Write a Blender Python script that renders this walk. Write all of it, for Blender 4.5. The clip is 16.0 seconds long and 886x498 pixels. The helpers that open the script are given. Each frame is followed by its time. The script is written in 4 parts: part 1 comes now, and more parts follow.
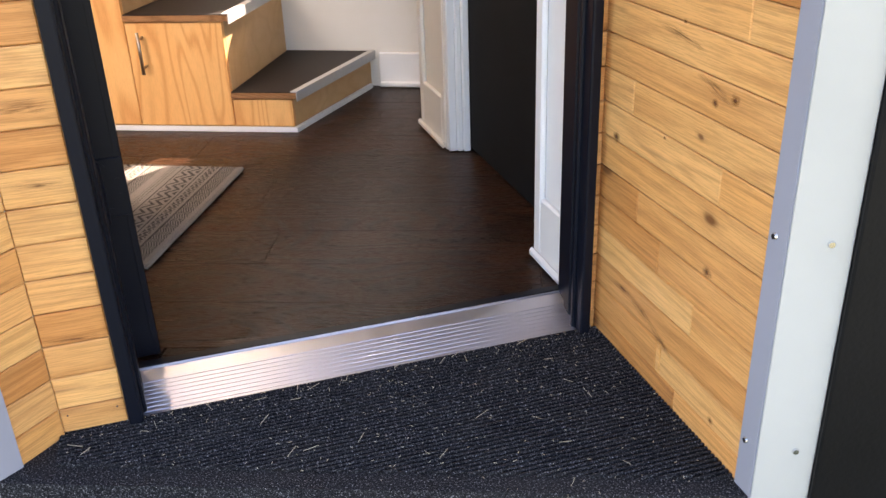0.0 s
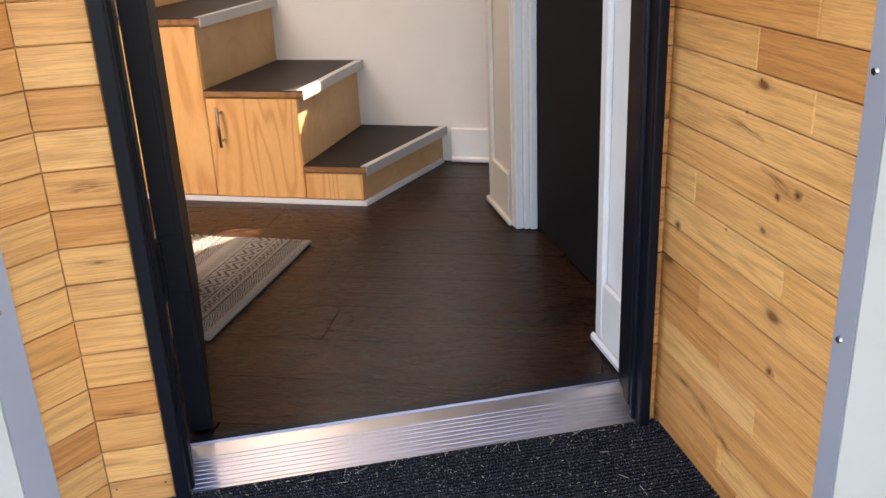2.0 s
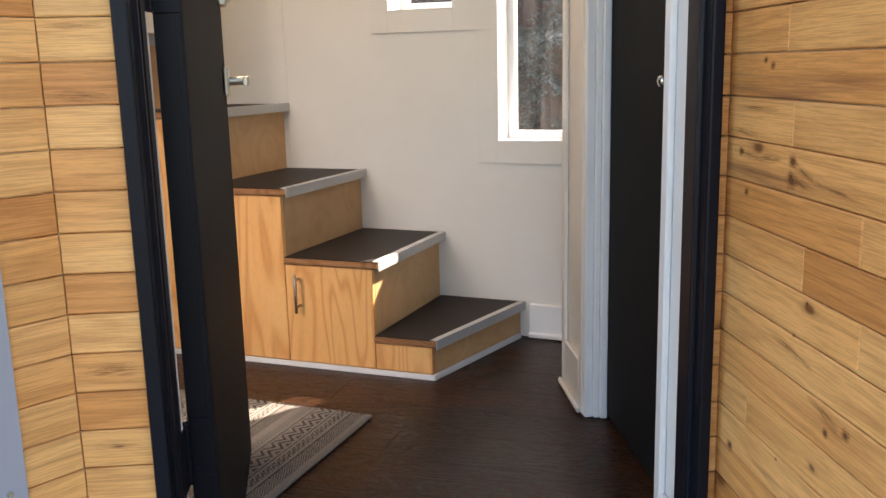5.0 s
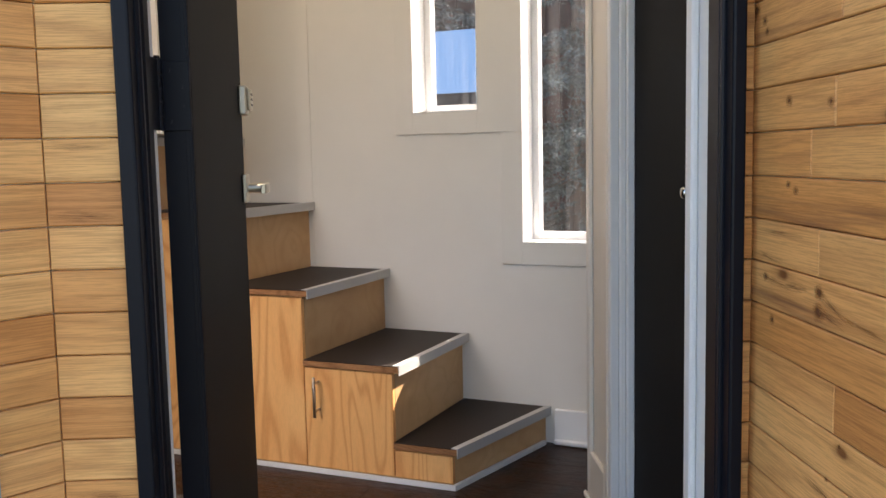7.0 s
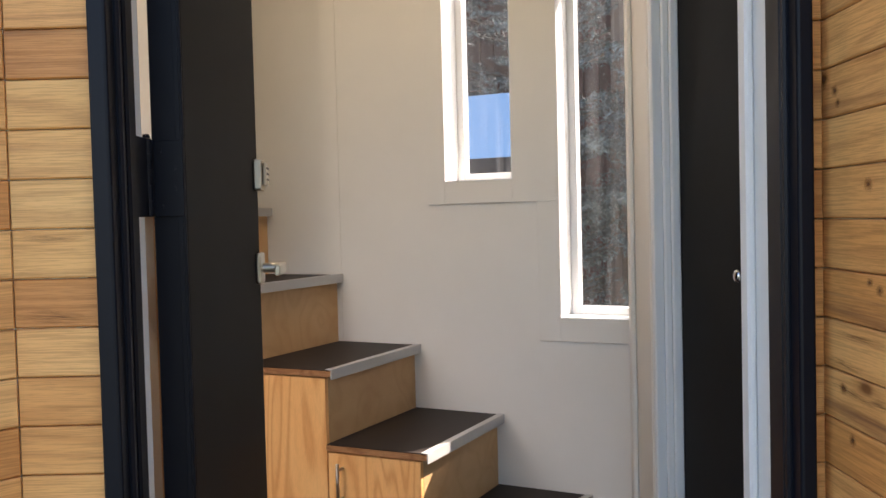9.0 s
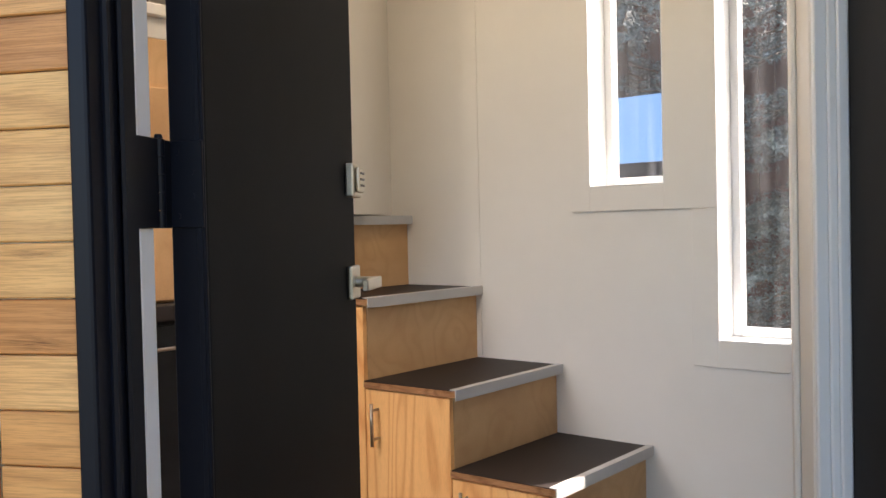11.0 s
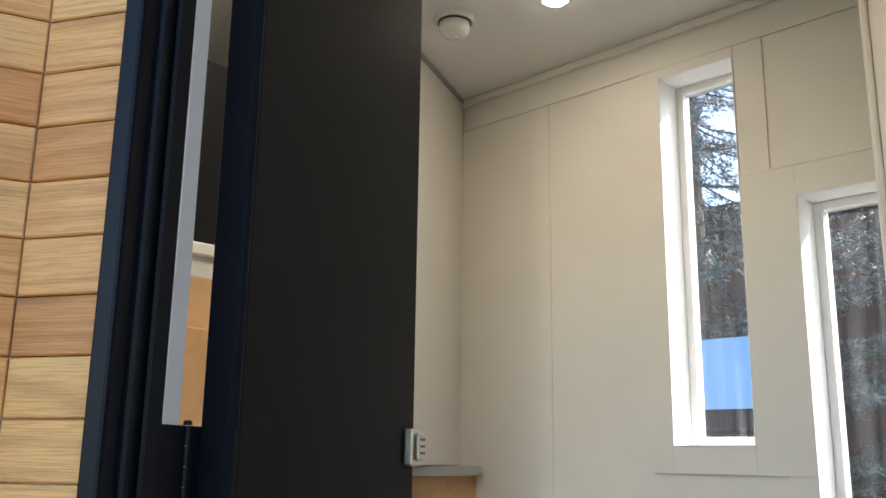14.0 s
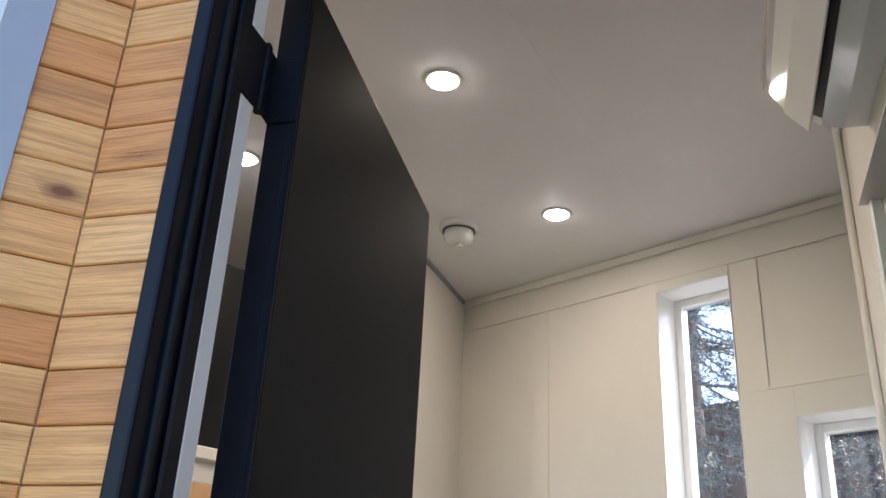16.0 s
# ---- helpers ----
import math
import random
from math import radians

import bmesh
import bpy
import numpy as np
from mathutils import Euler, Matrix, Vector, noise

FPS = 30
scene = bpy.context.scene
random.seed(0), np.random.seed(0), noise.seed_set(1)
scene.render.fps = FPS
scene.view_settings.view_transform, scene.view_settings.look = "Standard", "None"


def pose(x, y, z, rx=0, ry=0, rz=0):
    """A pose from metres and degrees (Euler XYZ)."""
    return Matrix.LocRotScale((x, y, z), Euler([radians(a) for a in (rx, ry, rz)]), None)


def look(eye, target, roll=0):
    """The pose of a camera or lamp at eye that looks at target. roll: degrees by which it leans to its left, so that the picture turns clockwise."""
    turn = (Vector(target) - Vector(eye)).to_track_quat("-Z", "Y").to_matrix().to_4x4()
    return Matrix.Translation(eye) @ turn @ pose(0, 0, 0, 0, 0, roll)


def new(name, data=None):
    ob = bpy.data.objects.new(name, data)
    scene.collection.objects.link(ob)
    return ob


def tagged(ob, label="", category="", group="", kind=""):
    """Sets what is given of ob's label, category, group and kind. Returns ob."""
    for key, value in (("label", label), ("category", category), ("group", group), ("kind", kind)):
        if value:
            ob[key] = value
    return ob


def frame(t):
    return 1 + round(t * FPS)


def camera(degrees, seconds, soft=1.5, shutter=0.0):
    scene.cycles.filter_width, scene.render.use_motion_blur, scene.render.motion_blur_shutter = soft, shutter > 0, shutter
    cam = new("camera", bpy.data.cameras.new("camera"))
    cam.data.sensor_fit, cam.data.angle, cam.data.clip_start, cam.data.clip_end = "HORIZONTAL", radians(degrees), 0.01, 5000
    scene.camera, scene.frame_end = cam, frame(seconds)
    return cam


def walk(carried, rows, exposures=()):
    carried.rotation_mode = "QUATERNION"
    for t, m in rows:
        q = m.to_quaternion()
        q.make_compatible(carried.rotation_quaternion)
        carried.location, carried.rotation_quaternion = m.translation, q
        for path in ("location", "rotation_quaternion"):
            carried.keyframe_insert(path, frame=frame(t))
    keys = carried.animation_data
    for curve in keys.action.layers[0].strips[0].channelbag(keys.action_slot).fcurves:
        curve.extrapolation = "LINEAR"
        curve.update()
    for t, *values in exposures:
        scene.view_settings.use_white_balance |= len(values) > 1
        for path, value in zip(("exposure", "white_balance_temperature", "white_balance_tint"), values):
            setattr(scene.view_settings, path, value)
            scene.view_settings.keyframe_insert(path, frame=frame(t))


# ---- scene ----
cam = camera(52.7, 16.0)
PATH = [
    (0, (0.761, -1.132, 0.894), (0.431, 0.635, 0.017), -2.1),
    (0.5, (0.766, -1.123, 0.901), (0.395, 0.654, 0.062), -2.4),
    (1, (0.776, -1.117, 0.906), (0.358, 0.667, 0.104), -2.7),
    (1.5, (0.787, -1.108, 0.909), (0.319, 0.679, 0.142), -2.7),
    (2, (0.796, -1.094, 0.912), (0.287, 0.695, 0.178), -2.6),
    (2.5, (0.811, -1.076, 0.916), (0.262, 0.716, 0.218), -2.4),
    (3, (0.83, -1.059, 0.921), (0.24, 0.738, 0.271), -2.2),
    (3.5, (0.847, -1.045, 0.931), (0.216, 0.758, 0.339), -2.0),
    (4, (0.867, -1.028, 0.943), (0.186, 0.777, 0.415), -1.8),
    (4.5, (0.877, -1.013, 0.949), (0.157, 0.795, 0.489), -1.6),
    (5, (0.889, -0.994, 0.962), (0.131, 0.814, 0.564), -1.4),
    (7.5, (0.898, -0.911, 1.017), (0.059, 0.898, 0.863), -1.1),
    (8, (0.878, -0.884, 1.029), (0.032, 0.925, 0.921), -1.1),
    (10.5, (0.848, -0.545, 1.047), (-0.318, 1.079, 1.005), -1.3),
    (11, (0.878, -0.487, 1.046), (-0.392, 1.057, 0.999), -1.3),
    (11.5, (0.867, -0.444, 1.041), (-0.453, 1.058, 1.017), -1.5),
    (12, (0.849, -0.413, 1.051), (-0.498, 1.065, 1.082), -1.2),
    (12.5, (0.829, -0.396, 1.068), (-0.533, 1.064, 1.185), -0.9),
    (13, (0.808, -0.387, 1.085), (-0.558, 1.056, 1.31), -0.6),
    (13.5, (0.814, -0.387, 1.106), (-0.556, 1.03, 1.444), -0.0),
    (14, (0.821, -0.389, 1.131), (-0.541, 1.004, 1.579), 0.8),
    (14.5, (0.819, -0.395, 1.155), (-0.522, 0.981, 1.708), 1.4),
    (15, (0.834, -0.399, 1.167), (-0.492, 0.947, 1.823), 1.7),
    (15.5, (0.842, -0.409, 1.185), (-0.463, 0.911, 1.931), 2.3),
    (16, (0.843, -0.424, 1.203), (-0.437, 0.872, 2.027), 3.0),
]
EXPO = [(0, 2.70, 7800, 22), (1.5, 2.55, 7800, 22), (3, 2.42, 7800, 21), (5, 2.16, 7350, 18), (8, 1.76, 7000, 18), (11, 2.05, 6850, 17), (11.5, 2.25, 6700, 15), (12.5, 2.08, 6450, 10), (13.5, 1.85, 6350, 9), (16, 2.02, 5950, 15)]
walk(cam, [(t, look(eye, target, roll)) for t, eye, target, roll in PATH], EXPO)

# ---- world and sun ----
SUN = Vector((0.366, 0.695, 0.619))
world = bpy.data.worlds.new("world")
scene.world = world
world.use_nodes = True
_wn = world.node_tree.nodes
_sky = _wn.new("ShaderNodeTexSky")
_sky.sky_type = "NISHITA"
_sky.sun_disc = False
_sky.sun_elevation, _sky.sun_rotation = radians(38), radians(28)
world.node_tree.links.new(_sky.outputs[0], _wn["Background"].inputs[0])
_wn["Background"].inputs[1].default_value = 0.15
sun = bpy.data.lights.new("sun", "SUN")
sun.energy, sun.angle, sun.color = 5.0, radians(0.5), (1.0, 0.94, 0.84)
sun_ob = new("sun", sun)
sun_ob.matrix_world = look(SUN * 30, (0, 0, 0))

# ---- frames of the plan ----
TURN = 27.08                      # the entrance is set at an angle to the house
MD = pose(0, 0, 0, 0, 0, TURN)    # u along the threshold, v inwards
ZC = 2.466                        # ceiling
YN = 1.995                        # inner face of the window wall
GROUND = -0.65


# ---- materials ----
def mat(name, rough=0.5, metal=0.0):
    m = bpy.data.materials.new(name)
    m.use_nodes = True
    b = m.node_tree.nodes["Principled BSDF"]
    b.inputs["Roughness"].default_value, b.inputs["Metallic"].default_value = rough, metal
    return m, m.node_tree, b


def node(nt, kind, **kw):
    n = nt.nodes.new(kind)
    for k, v in kw.items():
        n.inputs[k].default_value = v
    return n


def coords(nt, scale, rand=0.0):
    """Object coordinates, stretched, and shifted at random from object to object."""
    tc = nt.nodes.new("ShaderNodeTexCoord")
    mp = nt.nodes.new("ShaderNodeMapping")
    mp.inputs["Scale"].default_value = scale
    nt.links.new(tc.outputs["Object"], mp.inputs["Vector"])
    if rand:
        oi = nt.nodes.new("ShaderNodeObjectInfo")
        mul = nt.nodes.new("ShaderNodeVectorMath")
        mul.operation = "MULTIPLY_ADD"
        mul.inputs[1].default_value = (rand, rand * 1.7, rand * 2.3)
        nt.links.new(oi.outputs["Random"], mul.inputs[0])
        nt.links.new(tc.outputs["Object"], mul.inputs[2])
        nt.links.new(mul.outputs[0], mp.inputs["Vector"])
    return mp.outputs["Vector"]


def ramp(nt, fac, stops):
    r = nt.nodes.new("ShaderNodeValToRGB")
    while len(r.color_ramp.elements) < len(stops):
        r.color_ramp.elements.new(0.5)
    for e, (p, c) in zip(r.color_ramp.elements, stops):
        e.position, e.color = p, (*c, 1)
    nt.links.new(fac, r.inputs["Fac"])
    return r.outputs["Color"]


def mix(nt, fac, a, b, mode="MIX"):
    m = nt.nodes.new("ShaderNodeMix")
    m.data_type, m.blend_type = "RGBA", mode
    for i, v in ((0, fac), (6, a), (7, b)):
        if isinstance(v, (int, float)):
            m.inputs[i].default_value = v
        elif isinstance(v, tuple):
            m.inputs[i].default_value = (*v, 1)
        else:
            nt.links.new(v, m.inputs[i])
    return m.outputs[2]


def bump(nt, b, height, strength=0.2, dist=0.002):
    n = node(nt, "ShaderNodeBump", Strength=strength, Distance=dist)
    nt.links.new(height, n.inputs["Height"])
    nt.links.new(n.outputs[0], b.inputs["Normal"])


def noise_tex(nt, vec, scale, detail=4.0, rough=0.55, dist=0.0):
    n = node(nt, "ShaderNodeTexNoise", Scale=scale, Detail=detail, Roughness=rough, Distortion=dist)
    nt.links.new(vec, n.inputs["Vector"])
    return n.outputs[0]


def random_value(nt):
    return nt.nodes.new("ShaderNodeObjectInfo").outputs["Random"]


def math_node(nt, op, a, b=0.0):
    n = nt.nodes.new("ShaderNodeMath")
    n.operation = op
    for k, v in enumerate((a, b)):
        if isinstance(v, (int, float)):
            n.inputs[k].default_value = v
        else:
            nt.links.new(v, n.inputs[k])
    return n.outputs[0]


def wood(name, light, mid, dark, tones, knots=0.0, rough=0.45, rings=26.0, ring_mix=0.3, grain=0.3, upright=False, gloss=0.3, size=1.0, relief=0.25, along=3.0, sharp=2.5, fine=(42.0, 300.0)):
    """Boards with contour-like growth rings and fine pores; the grain runs along local X, or Z where upright."""
    m, nt, b = mat(name, rough)

    def vec(a, c, rnd):
        return coords(nt, (c, c, a) if upright else (a, c, c), rnd)

    field = noise_tex(nt, vec(along * size, 8.0 * size, 17.0), 1.0, 1.2, 0.4, 0.3)
    ring = math_node(nt, "SINE", math_node(nt, "MULTIPLY", field, rings * 3.0))
    ring = math_node(nt, "ADD", math_node(nt, "MULTIPLY", ring, 0.5), 0.5)
    soft = noise_tex(nt, vec(0.8, 5.0, 11.0), 1.0, 3.0, 0.6)
    pores = noise_tex(nt, vec(fine[0], fine[1], 9.0), 1.0, 3.0, 0.75)
    col = ramp(nt, soft, [(0.32, light), (0.68, mid)])
    col = mix(nt, math_node(nt, "MULTIPLY", math_node(nt, "POWER", ring, sharp), ring_mix), col, dark)
    col = mix(nt, grain, col, ramp(nt, pores, [(0.40, (0.35, 0.28, 0.22)), (0.56, (1, 1, 1))]), "MULTIPLY")
    stops = [(k / max(1, len(tones) - 1), c) for k, c in enumerate(tones)]
    col = mix(nt, 1.0, col, ramp(nt, random_value(nt), stops), "MULTIPLY")
    if knots:
        vo = node(nt, "ShaderNodeTexVoronoi", Scale=1.0)
        vo.voronoi_dimensions = "2D"
        xyz = nt.nodes.new("ShaderNodeSeparateXYZ")
        nt.links.new(vec(7.0, 15.0, 31.0), xyz.inputs[0])
        flat = nt.nodes.new("ShaderNodeCombineXYZ")
        nt.links.new(xyz.outputs[0], flat.inputs[0])
        nt.links.new(xyz.outputs[2], flat.inputs[1])
        nt.links.new(flat.outputs[0], vo.inputs["Vector"])
        sep = nt.nodes.new("ShaderNodeSeparateColor")
        nt.links.new(vo.outputs["Color"], sep.inputs[0])
        pick = math_node(nt, "GREATER_THAN", sep.outputs[0], 1.0 - knots)
        wob = math_node(nt, "ADD", vo.outputs["Distance"], math_node(nt, "MULTIPLY", math_node(nt, "SUBTRACT", noise_tex(nt, vec(20, 40, 5.0), 1.0, 2.0), 0.5), 0.14))
        wob = math_node(nt, "MULTIPLY", wob, math_node(nt, "ADD", math_node(nt, "MULTIPLY", sep.outputs[1], 1.8), 0.6))
        halo = ramp(nt, wob, [(0.05, (1, 1, 1)), (0.09, (0.6, 0.6, 0.6)), (0.13, (0.22, 0.22, 0.22)), (0.25, (0, 0, 0))])
        col = mix(nt, math_node(nt, "MULTIPLY", halo, math_node(nt, "MULTIPLY", pick, 0.9)), col, (0.15, 0.048, 0.015))
        streak = ramp(nt, noise_tex(nt, vec(1.0, 13.0, 23.0), 1.0, 3.0, 0.6), [(0.60, (0, 0, 0)), (0.70, (1, 1, 1))])
        threads = ramp(nt, noise_tex(nt, vec(2.2, 75.0, 19.0), 1.0, 3.0, 0.6), [(0.42, (0.1, 0.1, 0.1)), (0.60, (0.85, 0.85, 0.85))])
        streak = math_node(nt, "MULTIPLY", streak, threads)
        col = mix(nt, streak, col, (0.20, 0.075, 0.035))
    nt.links.new(col, b.inputs["Base Color"])
    nt.links.new(ramp(nt, pores, [(0.3, (min(1, rough * 1.35),) * 3), (0.7, (rough * 0.9,) * 3)]), b.inputs["Roughness"])
    b.inputs["Specular IOR Level"].default_value = gloss
    bump(nt, b, math_node(nt, "ADD", pores, math_node(nt, "MULTIPLY", ring, 0.35)), relief, 0.0008)
    return m


def paint(name, colour, rough=0.45, stain=0.06, relief=0.12, gloss=0.5):
    m, nt, b = mat(name, rough)
    b.inputs["Specular IOR Level"].default_value = gloss
    big = noise_tex(nt, coords(nt, (1, 1, 1)), 2.3, 5.0, 0.6)
    small = noise_tex(nt, coords(nt, (1, 1, 1)), 180.0, 2.0, 0.5)
    dark = tuple(c * (1 - 2 * stain) for c in colour)
    nt.links.new(ramp(nt, big, [(0.3, dark), (0.65, colour)]), b.inputs["Base Color"])
    bump(nt, b, small, relief, 0.0006)
    return m


OAK = wood("oak_boards", (0.87, 0.495, 0.200), (0.79, 0.390, 0.132), (0.47, 0.195, 0.058), [(0.76, 0.60, 0.48), (0.96, 0.90, 0.83), (1, 1, 1), (0.90, 0.80, 0.72), (1, 1.06, 1.08), (0.70, 0.54, 0.43), (1, 0.96, 0.9), (0.96, 1.02, 1.02)], 0.05, 0.40, 22.0, 0.36, 0.36, size=1.6, along=0.40, sharp=3.0, fine=(14.0, 520.0))


def blemish_mat(name, core, rim, threads):
    """Dark wood that fades out towards the rim of a unit disc."""
    m, nt, b = mat(name, 0.5)
    b.inputs["Specular IOR Level"].default_value = 0.3
    tc = nt.nodes.new("ShaderNodeTexCoord")
    ln = nt.nodes.new("ShaderNodeVectorMath")
    ln.operation = "LENGTH"
    nt.links.new(tc.outputs["Object"], ln.inputs[0])
    wob = noise_tex(nt, coords(nt, (1.3, 1, 1.3), 13.0), 1.0, 3.0, 0.6)
    r = math_node(nt, "ADD", ln.outputs["Value"], math_node(nt, "MULTIPLY", math_node(nt, "SUBTRACT", wob, 0.5), 0.9))
    nt.links.new(ramp(nt, r, [(0.15, core), (0.7, rim)]), b.inputs["Base Color"])
    fade = ramp(nt, r, [(0.12, (0.84,) * 3), (0.34, (0.46,) * 3), (0.62, (0.22,) * 3), (0.9, (0, 0, 0))])
    if threads:
        fade = math_node(nt, "MULTIPLY", fade, ramp(nt, noise_tex(nt, coords(nt, (1.5, 1, 5), 17.0), 1.0, 4.0, 0.65), [(0.38, (0.05,) * 3), (0.6, (0.9,) * 3)]))
    edge = ramp(nt, ln.outputs["Value"], [(0.80, (1, 1, 1)), (0.98, (0, 0, 0))])
    nt.links.new(math_node(nt, "MULTIPLY", fade, edge), b.inputs["Alpha"])
    return m


KNOT = blemish_mat("oak_knot", (0.13, 0.042, 0.017), (0.42, 0.165, 0.055), False)
STREAK = blemish_mat("oak_mineral_streak", (0.20, 0.072, 0.030), (0.40, 0.16, 0.055), True)
PLY = wood("birch_plywood", (0.74, 0.47, 0.24), (0.66, 0.39, 0.185), (0.52, 0.27, 0.11), [(1, 1, 1), (0.94, 0.92, 0.9)], 0.0, 0.42, 14.0, 0.2, 0.10, False, 0.3, 0.7)
PLYV = wood("plywood_cabinet_fronts", (0.97, 0.565, 0.235), (0.95, 0.495, 0.180), (0.70, 0.26, 0.075), [(1, 1, 1), (0.97, 0.95, 0.93)], 0.0, 0.40, 30.0, 0.55, 0.10, True, 0.3, 0.8, 0.2, 1.3, 3.5)
PLYEDGE = wood("plywood_edge", (0.50, 0.25, 0.11), (0.42, 0.19, 0.08), (0.2, 0.08, 0.03), [(1, 1, 1), (0.9, 0.9, 0.9)], 0.0, 0.6, 40.0, 0.5, 0.3)
FLOORWOOD = wood("dark_floor_boards", (0.050, 0.0215, 0.0125), (0.032, 0.0140, 0.0082), (0.012, 0.0060, 0.0038), [(0.75, 0.75, 0.75), (1.1, 1.05, 1), (0.9, 0.88, 0.86), (1.3, 1.2, 1.15)], 0.0, 0.25, 26.0, 0.85, 0.6, False, 0.14, 0.7, 0.9)
WHITE = paint("cream_wall_paint", (0.79, 0.75, 0.69), 0.5, 0.03)
TRIMW = paint("white_trim_paint", (0.87, 0.865, 0.86), 0.35, 0.03)
CEIL = paint("ceiling_paint", (0.80, 0.79, 0.78), 0.6, 0.03)
BLACK = paint("black_door_paint", (0.0122, 0.0124, 0.0136), 0.66, 0.15, 0.3, 0.09)
NAVY = paint("blue_black_frame_paint", (0.0052, 0.0068, 0.0125), 0.38, 0.1, 0.1, 0.16)
SIDING = paint("black_siding_paint", (0.006, 0.006, 0.0065), 0.5, 0.3, 0.8, 0.2)
TREAD = paint("dark_tread_covering", (0.022, 0.014, 0.012), 0.55, 0.15, 0.5, 0.3)
PLASTIC = paint("white_plastic", (0.78, 0.77, 0.74), 0.25, 0.02, 0.02)
DARKGAP = paint("dark_joint", (0.05, 0.025, 0.01), 0.9)
SHEDRED = wood("dark_red_boards", (0.075, 0.020, 0.016), (0.05, 0.014, 0.011), (0.02, 0.007, 0.006), [(0.6, 0.6, 0.6), (1, 1, 1)], 0.0, 0.7, 10.0, 0.4, 0.4, True)
BARK = paint("spruce_bark", (0.09, 0.06, 0.045), 0.9, 0.3, 1.0)


def make_metal(name, colour, rough, brushed=0.0):
    m, nt, b = mat(name, rough, 1.0)
    n = noise_tex(nt, coords(nt, (1.5, 90, 90) if brushed else (1, 1, 1)), 6.0 if brushed else 30.0, 4.0)
    nt.links.new(ramp(nt, n, [(0.3, tuple(c * (0.8 if brushed else 0.94) for c in colour)), (0.7, colour)]), b.inputs["Base Color"])
    nt.links.new(ramp(nt, n, [(0.3, (rough * (0.75 if brushed else 0.92),) * 3), (0.7, (min(1, rough * (1.35 if brushed else 1.1)),) * 3)]), b.inputs["Roughness"])
    return m


ALU = make_metal("ribbed_aluminium", (0.47, 0.49, 0.58), 0.34)
BAR = make_metal("warm_brushed_nickel", (0.42, 0.36, 0.30), 0.32)
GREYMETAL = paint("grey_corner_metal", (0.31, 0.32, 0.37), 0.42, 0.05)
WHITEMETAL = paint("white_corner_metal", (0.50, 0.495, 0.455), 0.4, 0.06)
NICKEL = make_metal("satin_nickel", (0.70, 0.66, 0.57), 0.34)
CHROME = make_metal("bright_steel", (0.7, 0.7, 0.7), 0.2)
GLOSSWHITE = paint("glossy_white_plastic", (0.78, 0.78, 0.76), 0.10, 0.02, 0.0)
NOSING = paint("anodised_stair_nosing", (0.52, 0.51, 0.50), 0.36, 0.05, 0.05)
BRASS = make_metal("brassy_latch", (0.55, 0.42, 0.22), 0.35)
DARKMETAL = make_metal("dark_steel", (0.10, 0.09, 0.09), 0.4)

m_mat, nt, b = mat("black_ribbed_mat", 0.95)
b.inputs["Specular IOR Level"].default_value = 0.1
v = coords(nt, (1, 1, 1))
fib = noise_tex(nt, v, 330.0, 3.0, 0.75)
dust = noise_tex(nt, v, 9.0, 4.0, 0.6)
col = ramp(nt, fib, [(0.38, (0.004, 0.004, 0.005)), (0.55, (0.022, 0.022, 0.026)), (0.64, (0.13, 0.13, 0.137)), (0.73, (0.44, 0.43, 0.43))])
col = mix(nt, ramp(nt, dust, [(0.45, (0, 0, 0)), (0.75, (0.25, 0.25, 0.25))]), col, (0.045, 0.042, 0.04))
nt.links.new(col, b.inputs["Base Color"])
bump(nt, b, fib, 0.7, 0.002)
MATTING = m_mat

m_gl, nt, b = mat("dusty_window_glass", 0.02)
b.inputs["Transmission Weight"].default_value = 1.0
b.inputs["IOR"].default_value = 1.05
b.inputs["Specular IOR Level"].default_value = 0.9
streaks = noise_tex(nt, coords(nt, (26, 26, 1.6)), 1.0, 5.0, 0.7, 0.8)
spots = noise_tex(nt, coords(nt, (1, 1, 1)), 190.0, 2.0, 0.6)
dirt = math_node(nt, "ADD", math_node(nt, "MULTIPLY", ramp(nt, streaks, [(0.42, (0, 0, 0)), (0.8, (1, 1, 1))]), 0.030), math_node(nt, "MULTIPLY", ramp(nt, spots, [(0.70, (0, 0, 0)), (0.78, (1, 1, 1))]), 0.02))
film = nt.nodes.new("ShaderNodeBsdfTranslucent")
film.inputs["Color"].default_value = (0.75, 0.76, 0.78, 1)
mx = nt.nodes.new("ShaderNodeMixShader")
nt.links.new(math_node(nt, "ADD", dirt, 0.006), mx.inputs[0])
nt.links.new(b.outputs[0], mx.inputs[1])
nt.links.new(film.outputs[0], mx.inputs[2])
nt.links.new(mx.outputs[0], nt.nodes["Material Output"].inputs["Surface"])
GLASS = m_gl

m_mir, nt, b = mat("sky_reflecting_glass", 0.03, 1.0)
b.inputs["Base Color"].default_value = (0.72, 0.93, 1.0, 1)
MIRRORGLASS = m_mir

m_em, nt, b = mat("lamp_diffuser", 0.5)
b.inputs["Base Color"].default_value = (1, 0.95, 0.88, 1)
b.inputs["Emission Color"].default_value = (1.0, 0.90, 0.76, 1)
b.inputs["Emission Strength"].default_value = 14.0
GLOW = m_em

